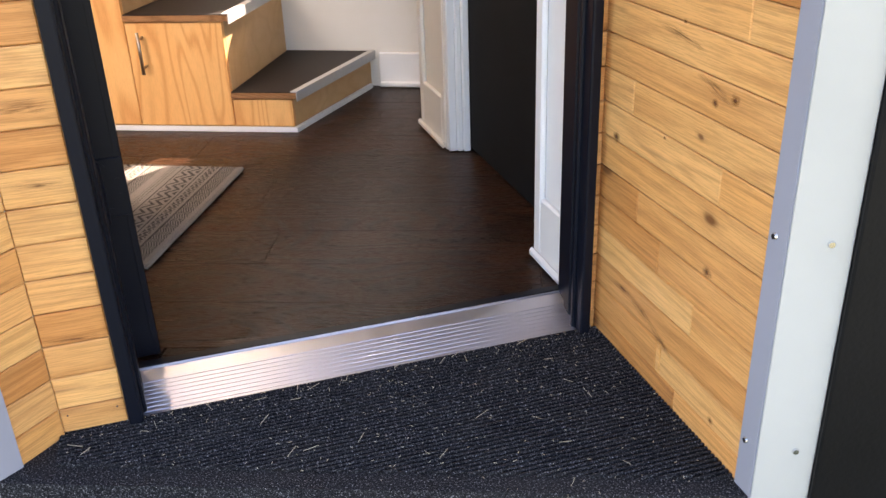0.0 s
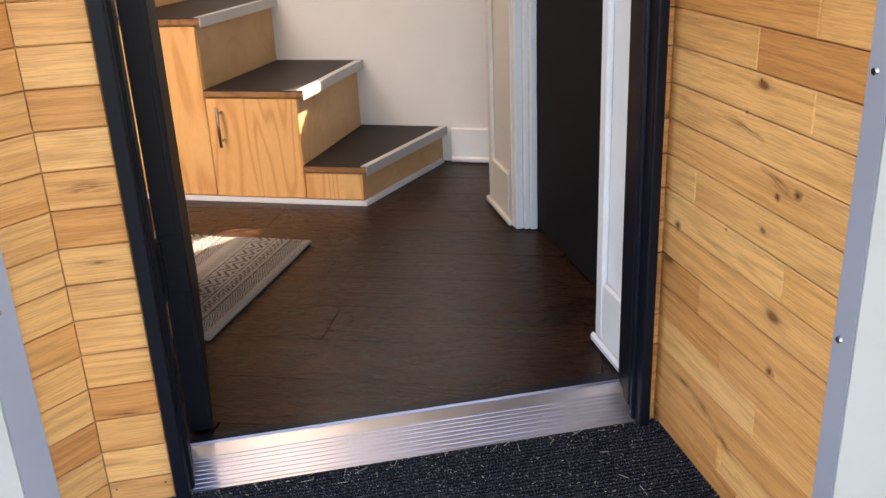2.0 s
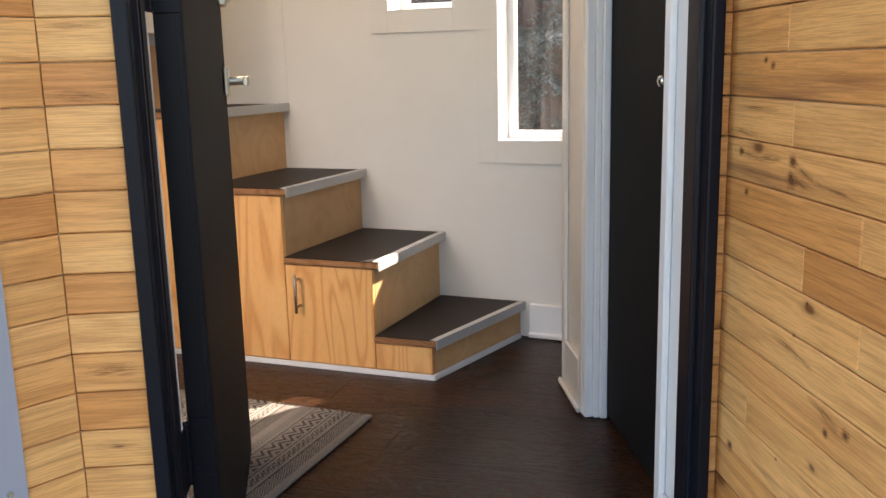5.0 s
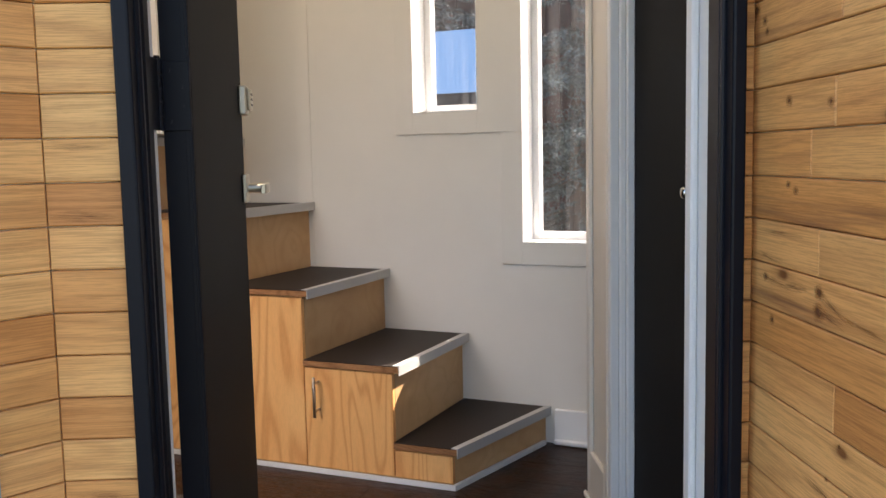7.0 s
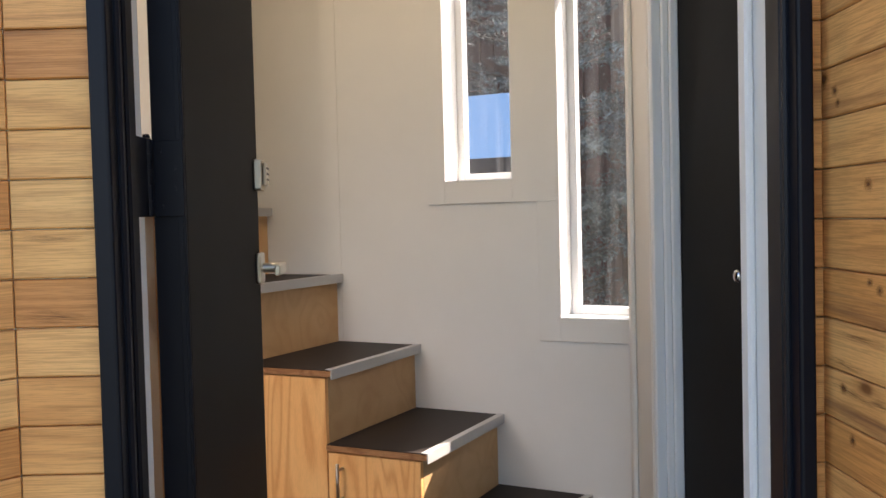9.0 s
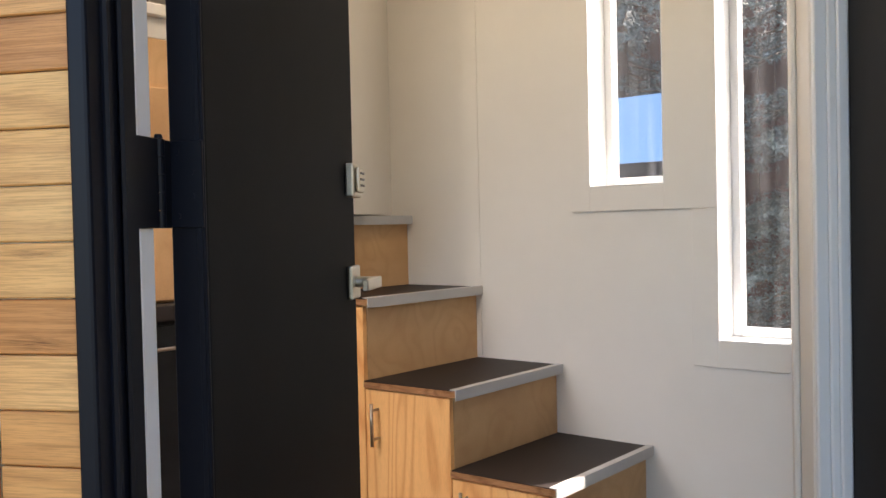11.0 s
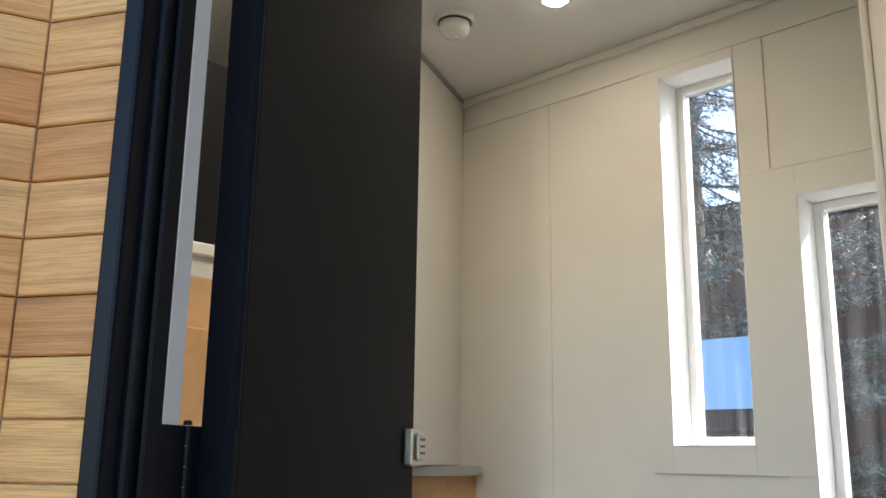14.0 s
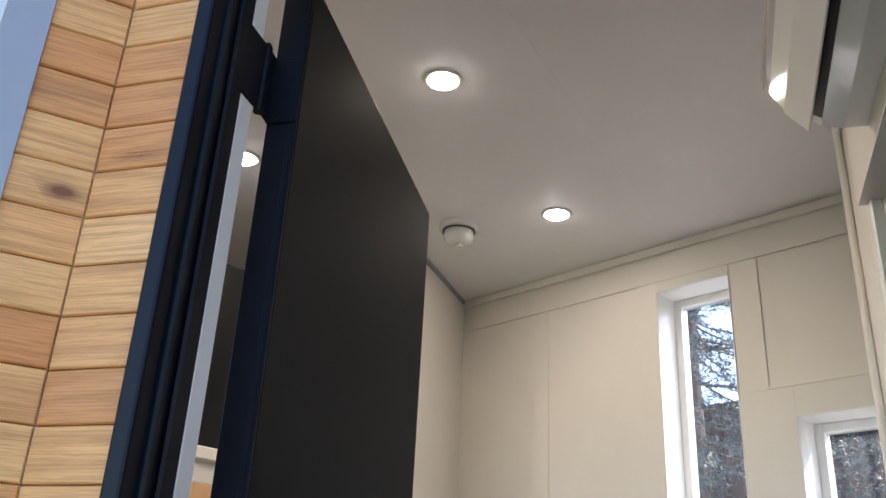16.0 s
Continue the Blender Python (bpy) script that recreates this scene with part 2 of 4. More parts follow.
m_ground, nt, b = mat("dry_grass_and_gravel", 0.95)
v = coords(nt, (1, 1, 1))
g1 = noise_tex(nt, v, 1.3, 6.0, 0.65)
g2 = noise_tex(nt, v, 60.0, 3.0, 0.7)
col = ramp(nt, g1, [(0.35, (0.20, 0.17, 0.13)), (0.55, (0.14, 0.15, 0.07)), (0.7, (0.32, 0.29, 0.24))])
col = mix(nt, 0.5, col, ramp(nt, g2, [(0.3, (0.4, 0.4, 0.4)), (0.7, (1.1, 1.1, 1.1))]), "MULTIPLY")
nt.links.new(col, b.inputs["Base Color"])
bump(nt, b, g2, 0.8, 0.02)
GROUNDMAT = m_ground

m_ndl, nt, b = mat("blue_spruce_needles", 0.6)
clump = noise_tex(nt, coords(nt, (1, 1, 1)), 7.0, 3.0, 0.7)
nt.links.new(ramp(nt, clump, [(0.36, (0.010, 0.020, 0.020)), (0.52, (0.045, 0.075, 0.080)), (0.68, (0.17, 0.245, 0.28))]), b.inputs["Base Color"])
NEEDLES = m_ndl


# ---- mesh helpers ----
def box(bm, x0, x1, y0, y1, z0, z1, bevel=0.0, m=None, seg=1):
    r = bmesh.ops.create_cube(bm, size=1.0)
    vs = r["verts"]
    for p in vs:
        p.co = Vector((x0 + (p.co.x + 0.5) * (x1 - x0), y0 + (p.co.y + 0.5) * (y1 - y0), z0 + (p.co.z + 0.5) * (z1 - z0)))
    if bevel:
        es = list({e for p in vs for e in p.link_edges})
        r2 = bmesh.ops.bevel(bm, geom=es, offset=bevel, segments=seg, affect="EDGES", profile=0.5)
        vs = list({p for f in r2["faces"] for p in f.verts} | {p for p in vs if p.is_valid})
    if m is not None:
        bmesh.ops.transform(bm, matrix=m, verts=vs)
    return bm


def cyl(bm, a, b, r0, r1=None, n=16):
    a, b = Vector(a), Vector(b)
    d = b - a
    m = Matrix.Translation((a + b) / 2) @ d.to_track_quat("Z", "Y").to_matrix().to_4x4()
    bmesh.ops.create_cone(bm, cap_ends=True, segments=n, radius1=r0, radius2=r0 if r1 is None else r1, depth=d.length, matrix=m)
    return bm


def prism(bm, outline, z0, z1):
    """A flat outline (x, y), anticlockwise, drawn up from z0 to z1."""
    lo = [bm.verts.new((x, y, z0)) for x, y in outline]
    hi = [bm.verts.new((x, y, z1)) for x, y in outline]
    bm.faces.new(lo[::-1])
    bm.faces.new(hi)
    for i in range(len(lo)):
        j = (i + 1) % len(lo)
        bm.faces.new((lo[i], lo[j], hi[j], hi[i]))
    return bm


def lathe(bm, profile, m=None, n=32):
    """Turns (radius, z) points round the z axis."""
    rings = [[bm.verts.new((r * math.cos(2 * math.pi * k / n), r * math.sin(2 * math.pi * k / n), z)) for k in range(n)] for r, z in profile]
    for a, b in zip(rings, rings[1:]):
        for k in range(n):
            bm.faces.new((a[k], a[(k + 1) % n], b[(k + 1) % n], b[k]))
    for ring, flip in ((rings[0], True), (rings[-1], False)):
        bm.faces.new(ring[::-1] if flip else ring)
    if m is not None:
        bmesh.ops.transform(bm, matrix=m, verts=[p for ring in rings for p in ring])
    return bm


def finish(bm, name, material, smooth=False):
    bmesh.ops.recalc_face_normals(bm, faces=bm.faces)
    me = bpy.data.meshes.new(name)
    bm.to_mesh(me)
    bm.free()
    me.materials.append(material)
    if smooth:
        for p in me.polygons:
            p.use_smooth = True
    return me


def part(name, bm, material, parent, label="", smooth=False, m=None):
    ob = new(name, finish(bm, name, material, smooth))
    ob.parent = parent
    if m is not None:
        ob.matrix_local = m
    return tagged(ob, label)


def solid(name, bm, material, label, category, m=None, kind="", smooth=False, group=""):
    ob = new(name, finish(bm, name, material, smooth))
    if m is not None:
        ob.matrix_world = m
    return tagged(ob, label, category, group, kind)


def thing(name, label, category, m=None, kind="", group=""):
    ob = new(name)
    if m is not None:
        ob.matrix_world = m
    return tagged(ob, label, category, group, kind)


def B(*a, **k):
    return box(bmesh.new(), *a, **k)


def at_uv(u, v):
    p = MD @ Vector((u, v, 0))
    return p.x, p.y


# ---- ground and shell ----
bm = bmesh.new()
bmesh.ops.create_grid(bm, x_segments=60, y_segments=60, size=400)
solid("ground", bm, GROUNDMAT, "dry grass and gravel ground around the house", "ground", pose(0, 0, GROUND), "structure")

# interior floor slab, cut along the angled entrance
FLOOR_OUT = [(-2.6, 0.0), at_uv(-0.03, 0.10), at_uv(0.90, 0.10), at_uv(2.0, 0.10), (2.4, 2.1), (-2.6, 2.1)]
solid("floor", prism(bmesh.new(), FLOOR_OUT, -0.2, -0.012), DARKGAP, "dark brown hardwood plank floor", "floor", kind="structure")
# porch deck under the mat
PORCH = [(-0.34, -0.22), (1.25, -0.06), at_uv(0.98, 0.09), at_uv(-0.10, 0.09)]
solid("porch_floor", prism(bmesh.new(), PORCH, -0.25, -0.05), DARKGAP, "recessed porch deck under a black mat", "floor", kind="structure")


def wall_with_holes(name, x0, x1, z0, z1, holes, y0, y1, material, label):
    """A wall along x, its openings cut through it."""
    xs = sorted({x0, x1, *[h[0] for h in holes], *[h[1] for h in holes]})
    zs = sorted({z0, z1, *[h[2] for h in holes], *[h[3] for h in holes]})
    bm = bmesh.new()
    grid = {}
    def vert(i, j, k):
        if (i, j, k) not in grid:
            grid[i, j, k] = bm.verts.new((xs[i], (y0, y1)[k], zs[j]))
        return grid[i, j, k]
    def full(i, j):
        if not (0 <= i < len(xs) - 1 and 0 <= j < len(zs) - 1):
            return False
        cx, cz = (xs[i] + xs[i + 1]) / 2, (zs[j] + zs[j + 1]) / 2
        return not any(h[0] < cx < h[1] and h[2] < cz < h[3] for h in holes)
    for i in range(len(xs) - 1):
        for j in range(len(zs) - 1):
            if not full(i, j):
                continue
            q = [(i, j), (i + 1, j), (i + 1, j + 1), (i, j + 1)]
            bm.faces.new([vert(*c, 0) for c in q])
            bm.faces.new([vert(*c, 1) for c in q[::-1]])
            for (a, c), nb in (((q[0], q[1]), (i, j - 1)), ((q[1], q[2]), (i + 1, j)), ((q[2], q[3]), (i, j + 1)), ((q[3], q[0]), (i - 1, j))):
                if not full(*nb):
                    bm.faces.new([vert(*c, 0), vert(*a, 0), vert(*a, 1), vert(*c, 1)])
    return solid(name, bm, material, label, "wall", kind="structure")


W1 = (-0.555, -0.302, 1.163, 2.311)     # narrow window over the stairs
W2 = (-0.142, 0.112, 0.703, 1.846)      # taller-set neighbour, lower
wall_with_holes("wall_north", -2.7, 2.5, -0.2, ZC + 0.15, [W1, W2], YN, YN + 0.145, WHITE, "cream painted board and batten wall with two narrow windows")

# battens and flat casings stand 14 mm proud of the wall
def board(x0, x1, z0, z1, name="trim", t=0.007):
    solid(name, B(x0, x1, YN - t, YN - 0.0005, z0, z1, bevel=0.001), WHITE, "flat cream painted wall board", "trim", kind="structure")


RAIL = 2.342
board(-1.062, -0.994, 0.0, RAIL, t=0.004)
board(-0.622, W1[0], 1.087, RAIL)
board(W1[1], W2[0], 1.087, 1.930)
board(W1[1], -0.211, 1.9302, RAIL, t=0.0045)
board(W1[0], W1[1], 1.087, W1[2])
board(W1[0], W1[1], W1[3], RAIL)
board(-0.217, W2[0], 0.627, 1.0868)
board(W2[0], 0.195, 0.627, W2[2])
board(W2[1], 0.195, W2[2] + 0.0005, W2[3] - 0.0005)
board(W2[0], 0.195, W2[3], 1.930)
board(-0.2155, 0.195, 1.9305, 1.938, t=0.0070)
board(-1.40, 2.4, RAIL + 0.0005, ZC)
solid("baseboard", B(-0.03, 2.4, YN - 0.016, YN - 0.0005, 0.002, 0.125, bevel=0.003), TRIMW, "white painted baseboard", "baseboard", kind="structure")
solid("baseboard", B(-0.03, 2.4, YN - 0.030, YN - 0.0165, 0.002, 0.022, bevel=0.005), TRIMW, "white painted shoe moulding", "baseboard", kind="structure")


def window(name, w):
    x0, x1, z0, z1 = w
    th = thing(name, "narrow vertical white framed window with dusty glass", "window", kind="structure")
    y = YN + 0.078
    f = 0.042
    for nm, a in (("jamb", (x0, x0 + 0.003, YN - 0.0085, YN + 0.145, z0, z1)), ("jamb", (x1 - 0.003, x1, YN - 0.0085, YN + 0.145, z0, z1)),
                  ("sill", (x0 + 0.003, x1 - 0.003, YN - 0.0085, YN + 0.145, z0, z0 + 0.004)), ("head", (x0 + 0.003, x1 - 0.003, YN - 0.0085, YN + 0.145, z1 - 0.004, z1))):
        part(nm, B(*a, bevel=0.0015), TRIMW, th)
    xi0, xi1, zi0, zi1 = x0 + 0.003, x1 - 0.003, z0 + 0.004, z1 - 0.004
    s, sr = 0.026, 0.016
    for a in ((xi0, xi0 + s, zi0, zi1), (xi1 - sr, xi1, zi0, zi1), (xi0 + s, xi1 - sr, zi0, zi0 + s), (xi0 + s, xi1 - sr, zi1 - s, zi1)):
        part("sash", B(a[0], a[1], y + 0.02, y + 0.06, a[2], a[3], bevel=0.002), TRIMW, th)
    g = part("pane", B(xi0 + s - 0.004, xi1 - sr + 0.004, y + 0.038, y + 0.042, zi0 + s - 0.004, zi1 - s + 0.004), GLASS, th)
    g.visible_shadow = False


window("window_1", W1)
window("window_2", W2)

# west side: a short return wall beside the stairs, then the kitchen recess
solid("wall_west_lower", B(-1.50, -1.3645, 1.30, YN, -0.2, 1.0975), WHITE, "cream painted wall under the upper landing", "wall", kind="structure")
solid("wall_west", prism(bmesh.new(), [(-1.408, YN), (-1.56, YN), (-1.26, 1.24), (-1.102, 1.30)], 1.098, ZC), WHITE, "cream painted return wall beside the stairs", "wall", kind="structure")
solid("wall_west_kitchen", B(-2.30, -2.15, 0.0, 1.93, -0.2, ZC), WHITE, "plain painted kitchen wall", "wall", kind="structure")
solid("wall_east", B(2.4, 2.5, -0.1, 2.1, -0.2, ZC), WHITE, "plain painted end wall", "wall", kind="structure")
# ceiling with seam battens
solid("ceiling", prism(bmesh.new(), [(-2.7, -0.12), (2.5, -0.12), (2.5, 2.1), (-2.7, 2.1)], ZC, ZC + 0.1), CEIL, "flat white painted ceiling with panel seams", "ceiling", kind="structure")
for a, c in (((-0.166, 0.728), (-0.503, 1.985)),):
    d = Vector((c[0] - a[0], c[1] - a[1], 0))
    solid("trim", B(0, d.length, -0.016, 0.016, ZC - 0.0012, ZC - 0.0003, bevel=0.0004), CEIL, "thin ceiling seam batten", "trim", Matrix.Translation((*a, 0)) @ pose(0, 0, 0, 0, 0, math.degrees(math.atan2(d.y, d.x))), "structure")
solid("trim", B(-1.40, 2.4, YN - 0.020, YN - 0.0095, ZC - 0.030, ZC - 0.001, bevel=0.003), WHITE, "painted ceiling edge moulding", "trim", kind="structure")
solid("trim", prism(bmesh.new(), [(-1.400, YN - 0.021), (-1.101, 1.301), (-1.089, 1.306), (-1.388, YN - 0.021)], ZC - 0.013, ZC - 0.001), GREYMETAL, "grey ceiling edge strip", "trim", kind="structure")

# exterior skin and wall parts beside the angled entrance
EXT_Y = -0.12
EXT_ROT = 5.7
LC = (-0.1345, -0.1855)
RC = at_uv(0.8635, -0.514)
ED = Vector((math.cos(radians(EXT_ROT)), math.sin(radians(EXT_ROT))))
def along(p, d, back=0.0):
    """A point d metres along the outer face from p, and back metres behind that face."""
    return p[0] + ED.x * d - ED.y * back, p[1] + ED.y * d + ED.x * back


solid("wall_south_left", prism(bmesh.new(), [along(LC, -0.45, 0.004), along(LC, 0.004, 0.004), at_uv(-0.118, -0.010), at_uv(-0.108, -0.0015), at_uv(-0.021, -0.0015), at_uv(-0.021, 0.107), along(LC, -0.45, 0.16)], -0.3, ZC + 0.15), WHITE, "exterior wall of the house beside the entrance", "wall", kind="structure")
ME = Matrix.Translation((*LC, 0)) @ pose(0, 0, 0, 0, 0, EXT_ROT)
# assumed window, never in view, placed so daylight reaches the stair cabinet fronts
W3 = (-1.60, -0.50, 0.85, 2.10)
wall_with_holes("wall_south", -2.6, -0.4505, -0.3, ZC + 0.15, [W3], 0.004, 0.16, WHITE, "outer wall with an added unseen window").matrix_world = ME
kw = thing("window_3", "added unseen white framed window that lights the stair fronts", "window", ME, "structure")
for a in ((W3[0], W3[0] + 0.04, W3[2], W3[3]), (W3[1] - 0.04, W3[1], W3[2], W3[3]), (W3[0] + 0.04, W3[1] - 0.04, W3[2], W3[2] + 0.04), (W3[0] + 0.04, W3[1] - 0.04, W3[3] - 0.04, W3[3])):
    part("window_frame", B(a[0], a[1], 0.05, 0.11, a[2], a[3], bevel=0.003), TRIMW, kw)
part("pane", B(W3[0] + 0.041, W3[1] - 0.041, 0.078, 0.082, W3[2] + 0.041, W3[3] - 0.041), GLASS, kw).visible_shadow = False
# added fill lamp in that opening, aimed down to brighten the cabinet fronts
front_fill = bpy.data.lights.new("kitchen_window_daylight", "AREA")
front_fill.shape, front_fill.size, front_fill.size_y, front_fill.energy, front_fill.color = "RECTANGLE", 1.0, 1.15, 1.5, (1.0, 0.97, 0.93)
front_fill.spread = radians(84)
new("kitchen_window_daylight", front_fill).matrix_world = ME @ look((-1.05, 0.115, 1.475), (-0.98, 1.0, 0.50))
solid("wall_south_right", prism(bmesh.new(), [along(RC, 0.006, 0.004), along(RC, 2.0, 0.004), along(RC, 2.0, 0.2), at_uv(1.06, 0.10), at_uv(0.8755, 0.10), at_uv(0.8755, -0.508)], -0.3, ZC + 0.15), WHITE, "exterior wall of the house beside the entrance", "wall", kind="structure")
solid("porch_ceiling", prism(bmesh.new(), [along(LC, -0.2), along(RC, 0.2), at_uv(0.95, 0.09), at_uv(-0.17, 0.09)], ZC + 0.02, ZC + 0.15), OAK, "porch soffit of oak boards", "ceiling", kind="structure")
# header above the door opening
solid("wall_header", B(-0.135, 0.8945, 0.0, 0.10, 2.13, ZC + 0.02), WHITE, "wall above the entrance door", "wall", MD, "structure")


# ---- entrance door set ----
def door_set():
    th = thing("door_1", "black entrance door frame with ribbed aluminium threshold", "door frame", MD, "structure")
    zt = 2.085
    for x0, x1 in ((-0.003, 0.020), (0.824, 0.844)):
        part("brickmould", B(x0, x1, -0.026, 0.0195, -0.045, zt + 0.03, bevel=0.004, seg=2), NAVY, th)
        part("brickmould_lip", B(x0 if x0 < 0.4 else x0 - 0.006, x1 + 0.006 if x0 < 0.4 else x1, 0.0, 0.012, -0.044, zt + 0.02, bevel=0.003), NAVY, th)
    part("brickmould", B(-0.003, 0.844, -0.026, 0.0195, zt + 0.0305, zt + 0.08, bevel=0.004), NAVY, th)
    for x0, x1, k in ((-0.020, 0.016, 1), (0.832, 0.865, -1)):
        part("jamb", B(x0, x1, 0.020, 0.071 if k > 0 else 0.100, -0.02, zt + 0.02, bevel=0.002), NAVY, th)
        xa = x1 if k > 0 else x0
        part("door_stop", B(min(xa, xa + k * 0.007), max(xa, xa + k * 0.007), 0.032, 0.060, -0.015, zt, bevel=0.003), NAVY, th)
    part("inner_jamb", B(-0.020, 0.0155, 0.0715, 0.102, 0.0, zt + 0.02, bevel=0.002), TRIMW, th, "white painted inner face of the jamb")
    part("head_jamb", B(0.016, 0.832, 0.020, 0.100, zt, zt + 0.02, bevel=0.002), NAVY, th)
    sill = bmesh.new()
    prism(sill, [(-0.008, -0.030), (0.098, -0.030), (0.098, 0.018), (-0.005, -0.0120), (-0.008, -0.0145)], 0.0, 0.856)
    part("threshold", sill, ALU, th, "ribbed bare aluminium threshold", m=Matrix(((0, 0, 1, 0), (1, 0, 0, 0), (0, 1, 0, 0), (0, 0, 0, 1))))
    for i in range(8):
        v0 = 0.000 + i * 0.0090
        z0 = -0.0120 + 0.0300 * ((v0 + 0.005) / 0.103)
        part("threshold_rib", B(0.001, 0.852, v0, v0 + 0.0028, z0 - 0.001, z0 + 0.0015, bevel=0.0007), ALU, th)
    part("threshold_lip", B(0.001, 0.852, 0.0935, 0.0975, 0.012, 0.0205, bevel=0.0012), ALU, th)
    part("threshold_sweep", B(0.0, 0.87, 0.0985, 0.122, -0.02, 0.020, bevel=0.003), NAVY, th)


door_set()


def door_leaf():
    """Stands open; local x runs from the hinge edge to the free edge, local y through its thickness."""
    hinge = MD @ Vector((0.013, 0.145, 0))
    th = thing("entrance_door", "black painted entrance door standing open inwards", "door", Matrix.Translation((hinge.x, hinge.y, 0.012)) @ pose(0, 0, 0, 0, 0, TURN + DOOR_OPEN))
    w, h = DOOR_W, 2.063
    part("leaf", B(0.004, w, -0.044, 0.0, 0.0, h, bevel=0.0025, seg=2), BLACK, th)
    part("edge_band", B(0.0, 0.0038, -0.0435, -0.0005, 0.001, h - 0.001, bevel=0.001), NAVY, th)
    part("edge_strip", B(-0.002, -0.0002, -0.040, -0.033, 0.001, h - 0.001, bevel=0.0004), NAVY, th)
    to_jamb = (Matrix.Translation((hinge.x, hinge.y, 0.012)) @ pose(0, 0, 0, 0, 0, TURN + DOOR_OPEN)).inverted() @ MD
    for z in (0.336, 1.093, 1.877):
        hg = part("hinge", B(-0.0045, -0.0008, -0.043, 0.0, z - 0.052, z + 0.052, bevel=0.001), NAVY, th, "black steel butt hinge")
        part("hinge_leaf", B(0.0156, 0.0190, 0.062, 0.109, z - 0.040, z + 0.064, bevel=0.001), NAVY, hg, m=to_jamb)
        part("hinge_web", B(-0.030, -0.0046, -0.004, -0.001, z - 0.052, z + 0.052, bevel=0.0008), NAVY, hg)
        for k in range(5):
            part("knuckle", cyl(bmesh.new(), (-0.030, -0.001, z - 0.052 + k * 0.0208 + 0.0004), (-0.030, -0.001, z - 0.052 + k * 0.0208 + 0.0204), 0.0068), NAVY, hg, smooth=False)
        part("hinge_pin", cyl(bmesh.new(), (-0.030, -0.001, z + 0.0526), (-0.030, -0.001, z + 0.0575), 0.0052, 0.004), NAVY, hg)
        for a, c in ((-0.038, -0.012), (-0.014, -0.030), (0.014, -0.030), (0.038, -0.012)):
            part("screw", cyl(bmesh.new(), (-0.0046, c, z + a), (-0.0058, c, z + a), 0.0032, n=10), NAVY, hg)
    # keypad deadbolt and lever on the outer face
    zb, zl = 1.131, 0.931
    db = part("deadbolt", B(w - 0.072, w - 0.006, -0.062, -0.0445, zb - 0.033, zb + 0.033, bevel=0.004, seg=2), NICKEL, th, "square satin nickel deadbolt")
    part("turn_housing", B(w - 0.060, w - 0.016, -0.071, -0.0625, zb - 0.024, zb + 0.026, bevel=0.004, seg=2), NICKEL, db)
    for dz in (-0.010, 0.002, 0.014):
        part("slot", B(w - 0.052, w - 0.020, -0.0722, -0.0705, zb + dz - 0.0022, zb + dz + 0.0022), DARKMETAL, db)
    lv = part("lever_rose", B(w - 0.072, w - 0.006, -0.056, -0.0445, zl - 0.033, zl + 0.033, bevel=0.004, seg=2), NICKEL, th, "square satin nickel lever handle")
    part("lever_neck", cyl(bmesh.new(), (w - 0.039, -0.0565, zl), (w - 0.039, -0.092, zl), 0.011, n=20), NICKEL, lv)
    part("lever", B(w - 0.150, w - 0.028, -0.104, -0.0925, zl - 0.011, zl + 0.011, bevel=0.002), NICKEL, lv)
    part("latch_plate", B(w + 0.0004, w + 0.0022, -0.035, -0.010, zl - 0.03, zl + 0.03, bevel=0.0005), BRASS, th)


DOOR_OPEN, DOOR_W = 94.4, 0.747
door_leaf()

# white return seen past the hinge side
solid("door_casing", B(-0.085, -0.0215, 0.1085, 0.118, 0.0, 2.15, bevel=0.002), TRIMW, "white painted casing inside the entrance", "trim", MD, "structure")

# ---- partition with the inner door ----
UP, UF = 0.876, 0.905
solid("wall_partition", B(UF, UF + 0.08, 1.036, 1.295, 0.0, ZC), WHITE, "white panelled partition beside the inner door", "wall", MD, "structure")
solid("wall_partition_near", B(UP, UP + 0.10, 0.1005, 0.302, 0.0, ZC), TRIMW, "white panelled partition beside the entrance", "wall", MD, "structure")
solid("wall_partition_header", B(UP, UP + 0.10, 0.3025, 1.0355, 2.08, ZC), WHITE, "partition above the inner door", "wall", MD, "structure")


def wall_panel(u, v0, v1, z0, z1, material):
    """Stiles and rails proud of the partition face round a recessed panel."""
    w = 0.035
    for a in ((v0, v0 + w, z0, z1), (v1 - w, v1, z0, z1), (v0 + w, v1 - w, z0, z0 + 0.15), (v0 + w, v1 - w, z1 - 0.08, z1)):
        solid("trim", B(u - 0.014, u - 0.0005, a[0], a[1], a[2], a[3], bevel=0.004), material, "white painted panel moulding", "trim", MD, "structure")
    solid("baseboard", B(u - 0.026, u - 0.0145, v0, v1, 0.002, 0.024, bevel=0.006), material, "white painted shoe moulding", "baseboard", MD, "structure")


wall_panel(UF, 1.0365, 1.295, 0.0, ZC, WHITE)
wall_panel(UP, 0.1005, 0.3015, 0.0, ZC, TRIMW)


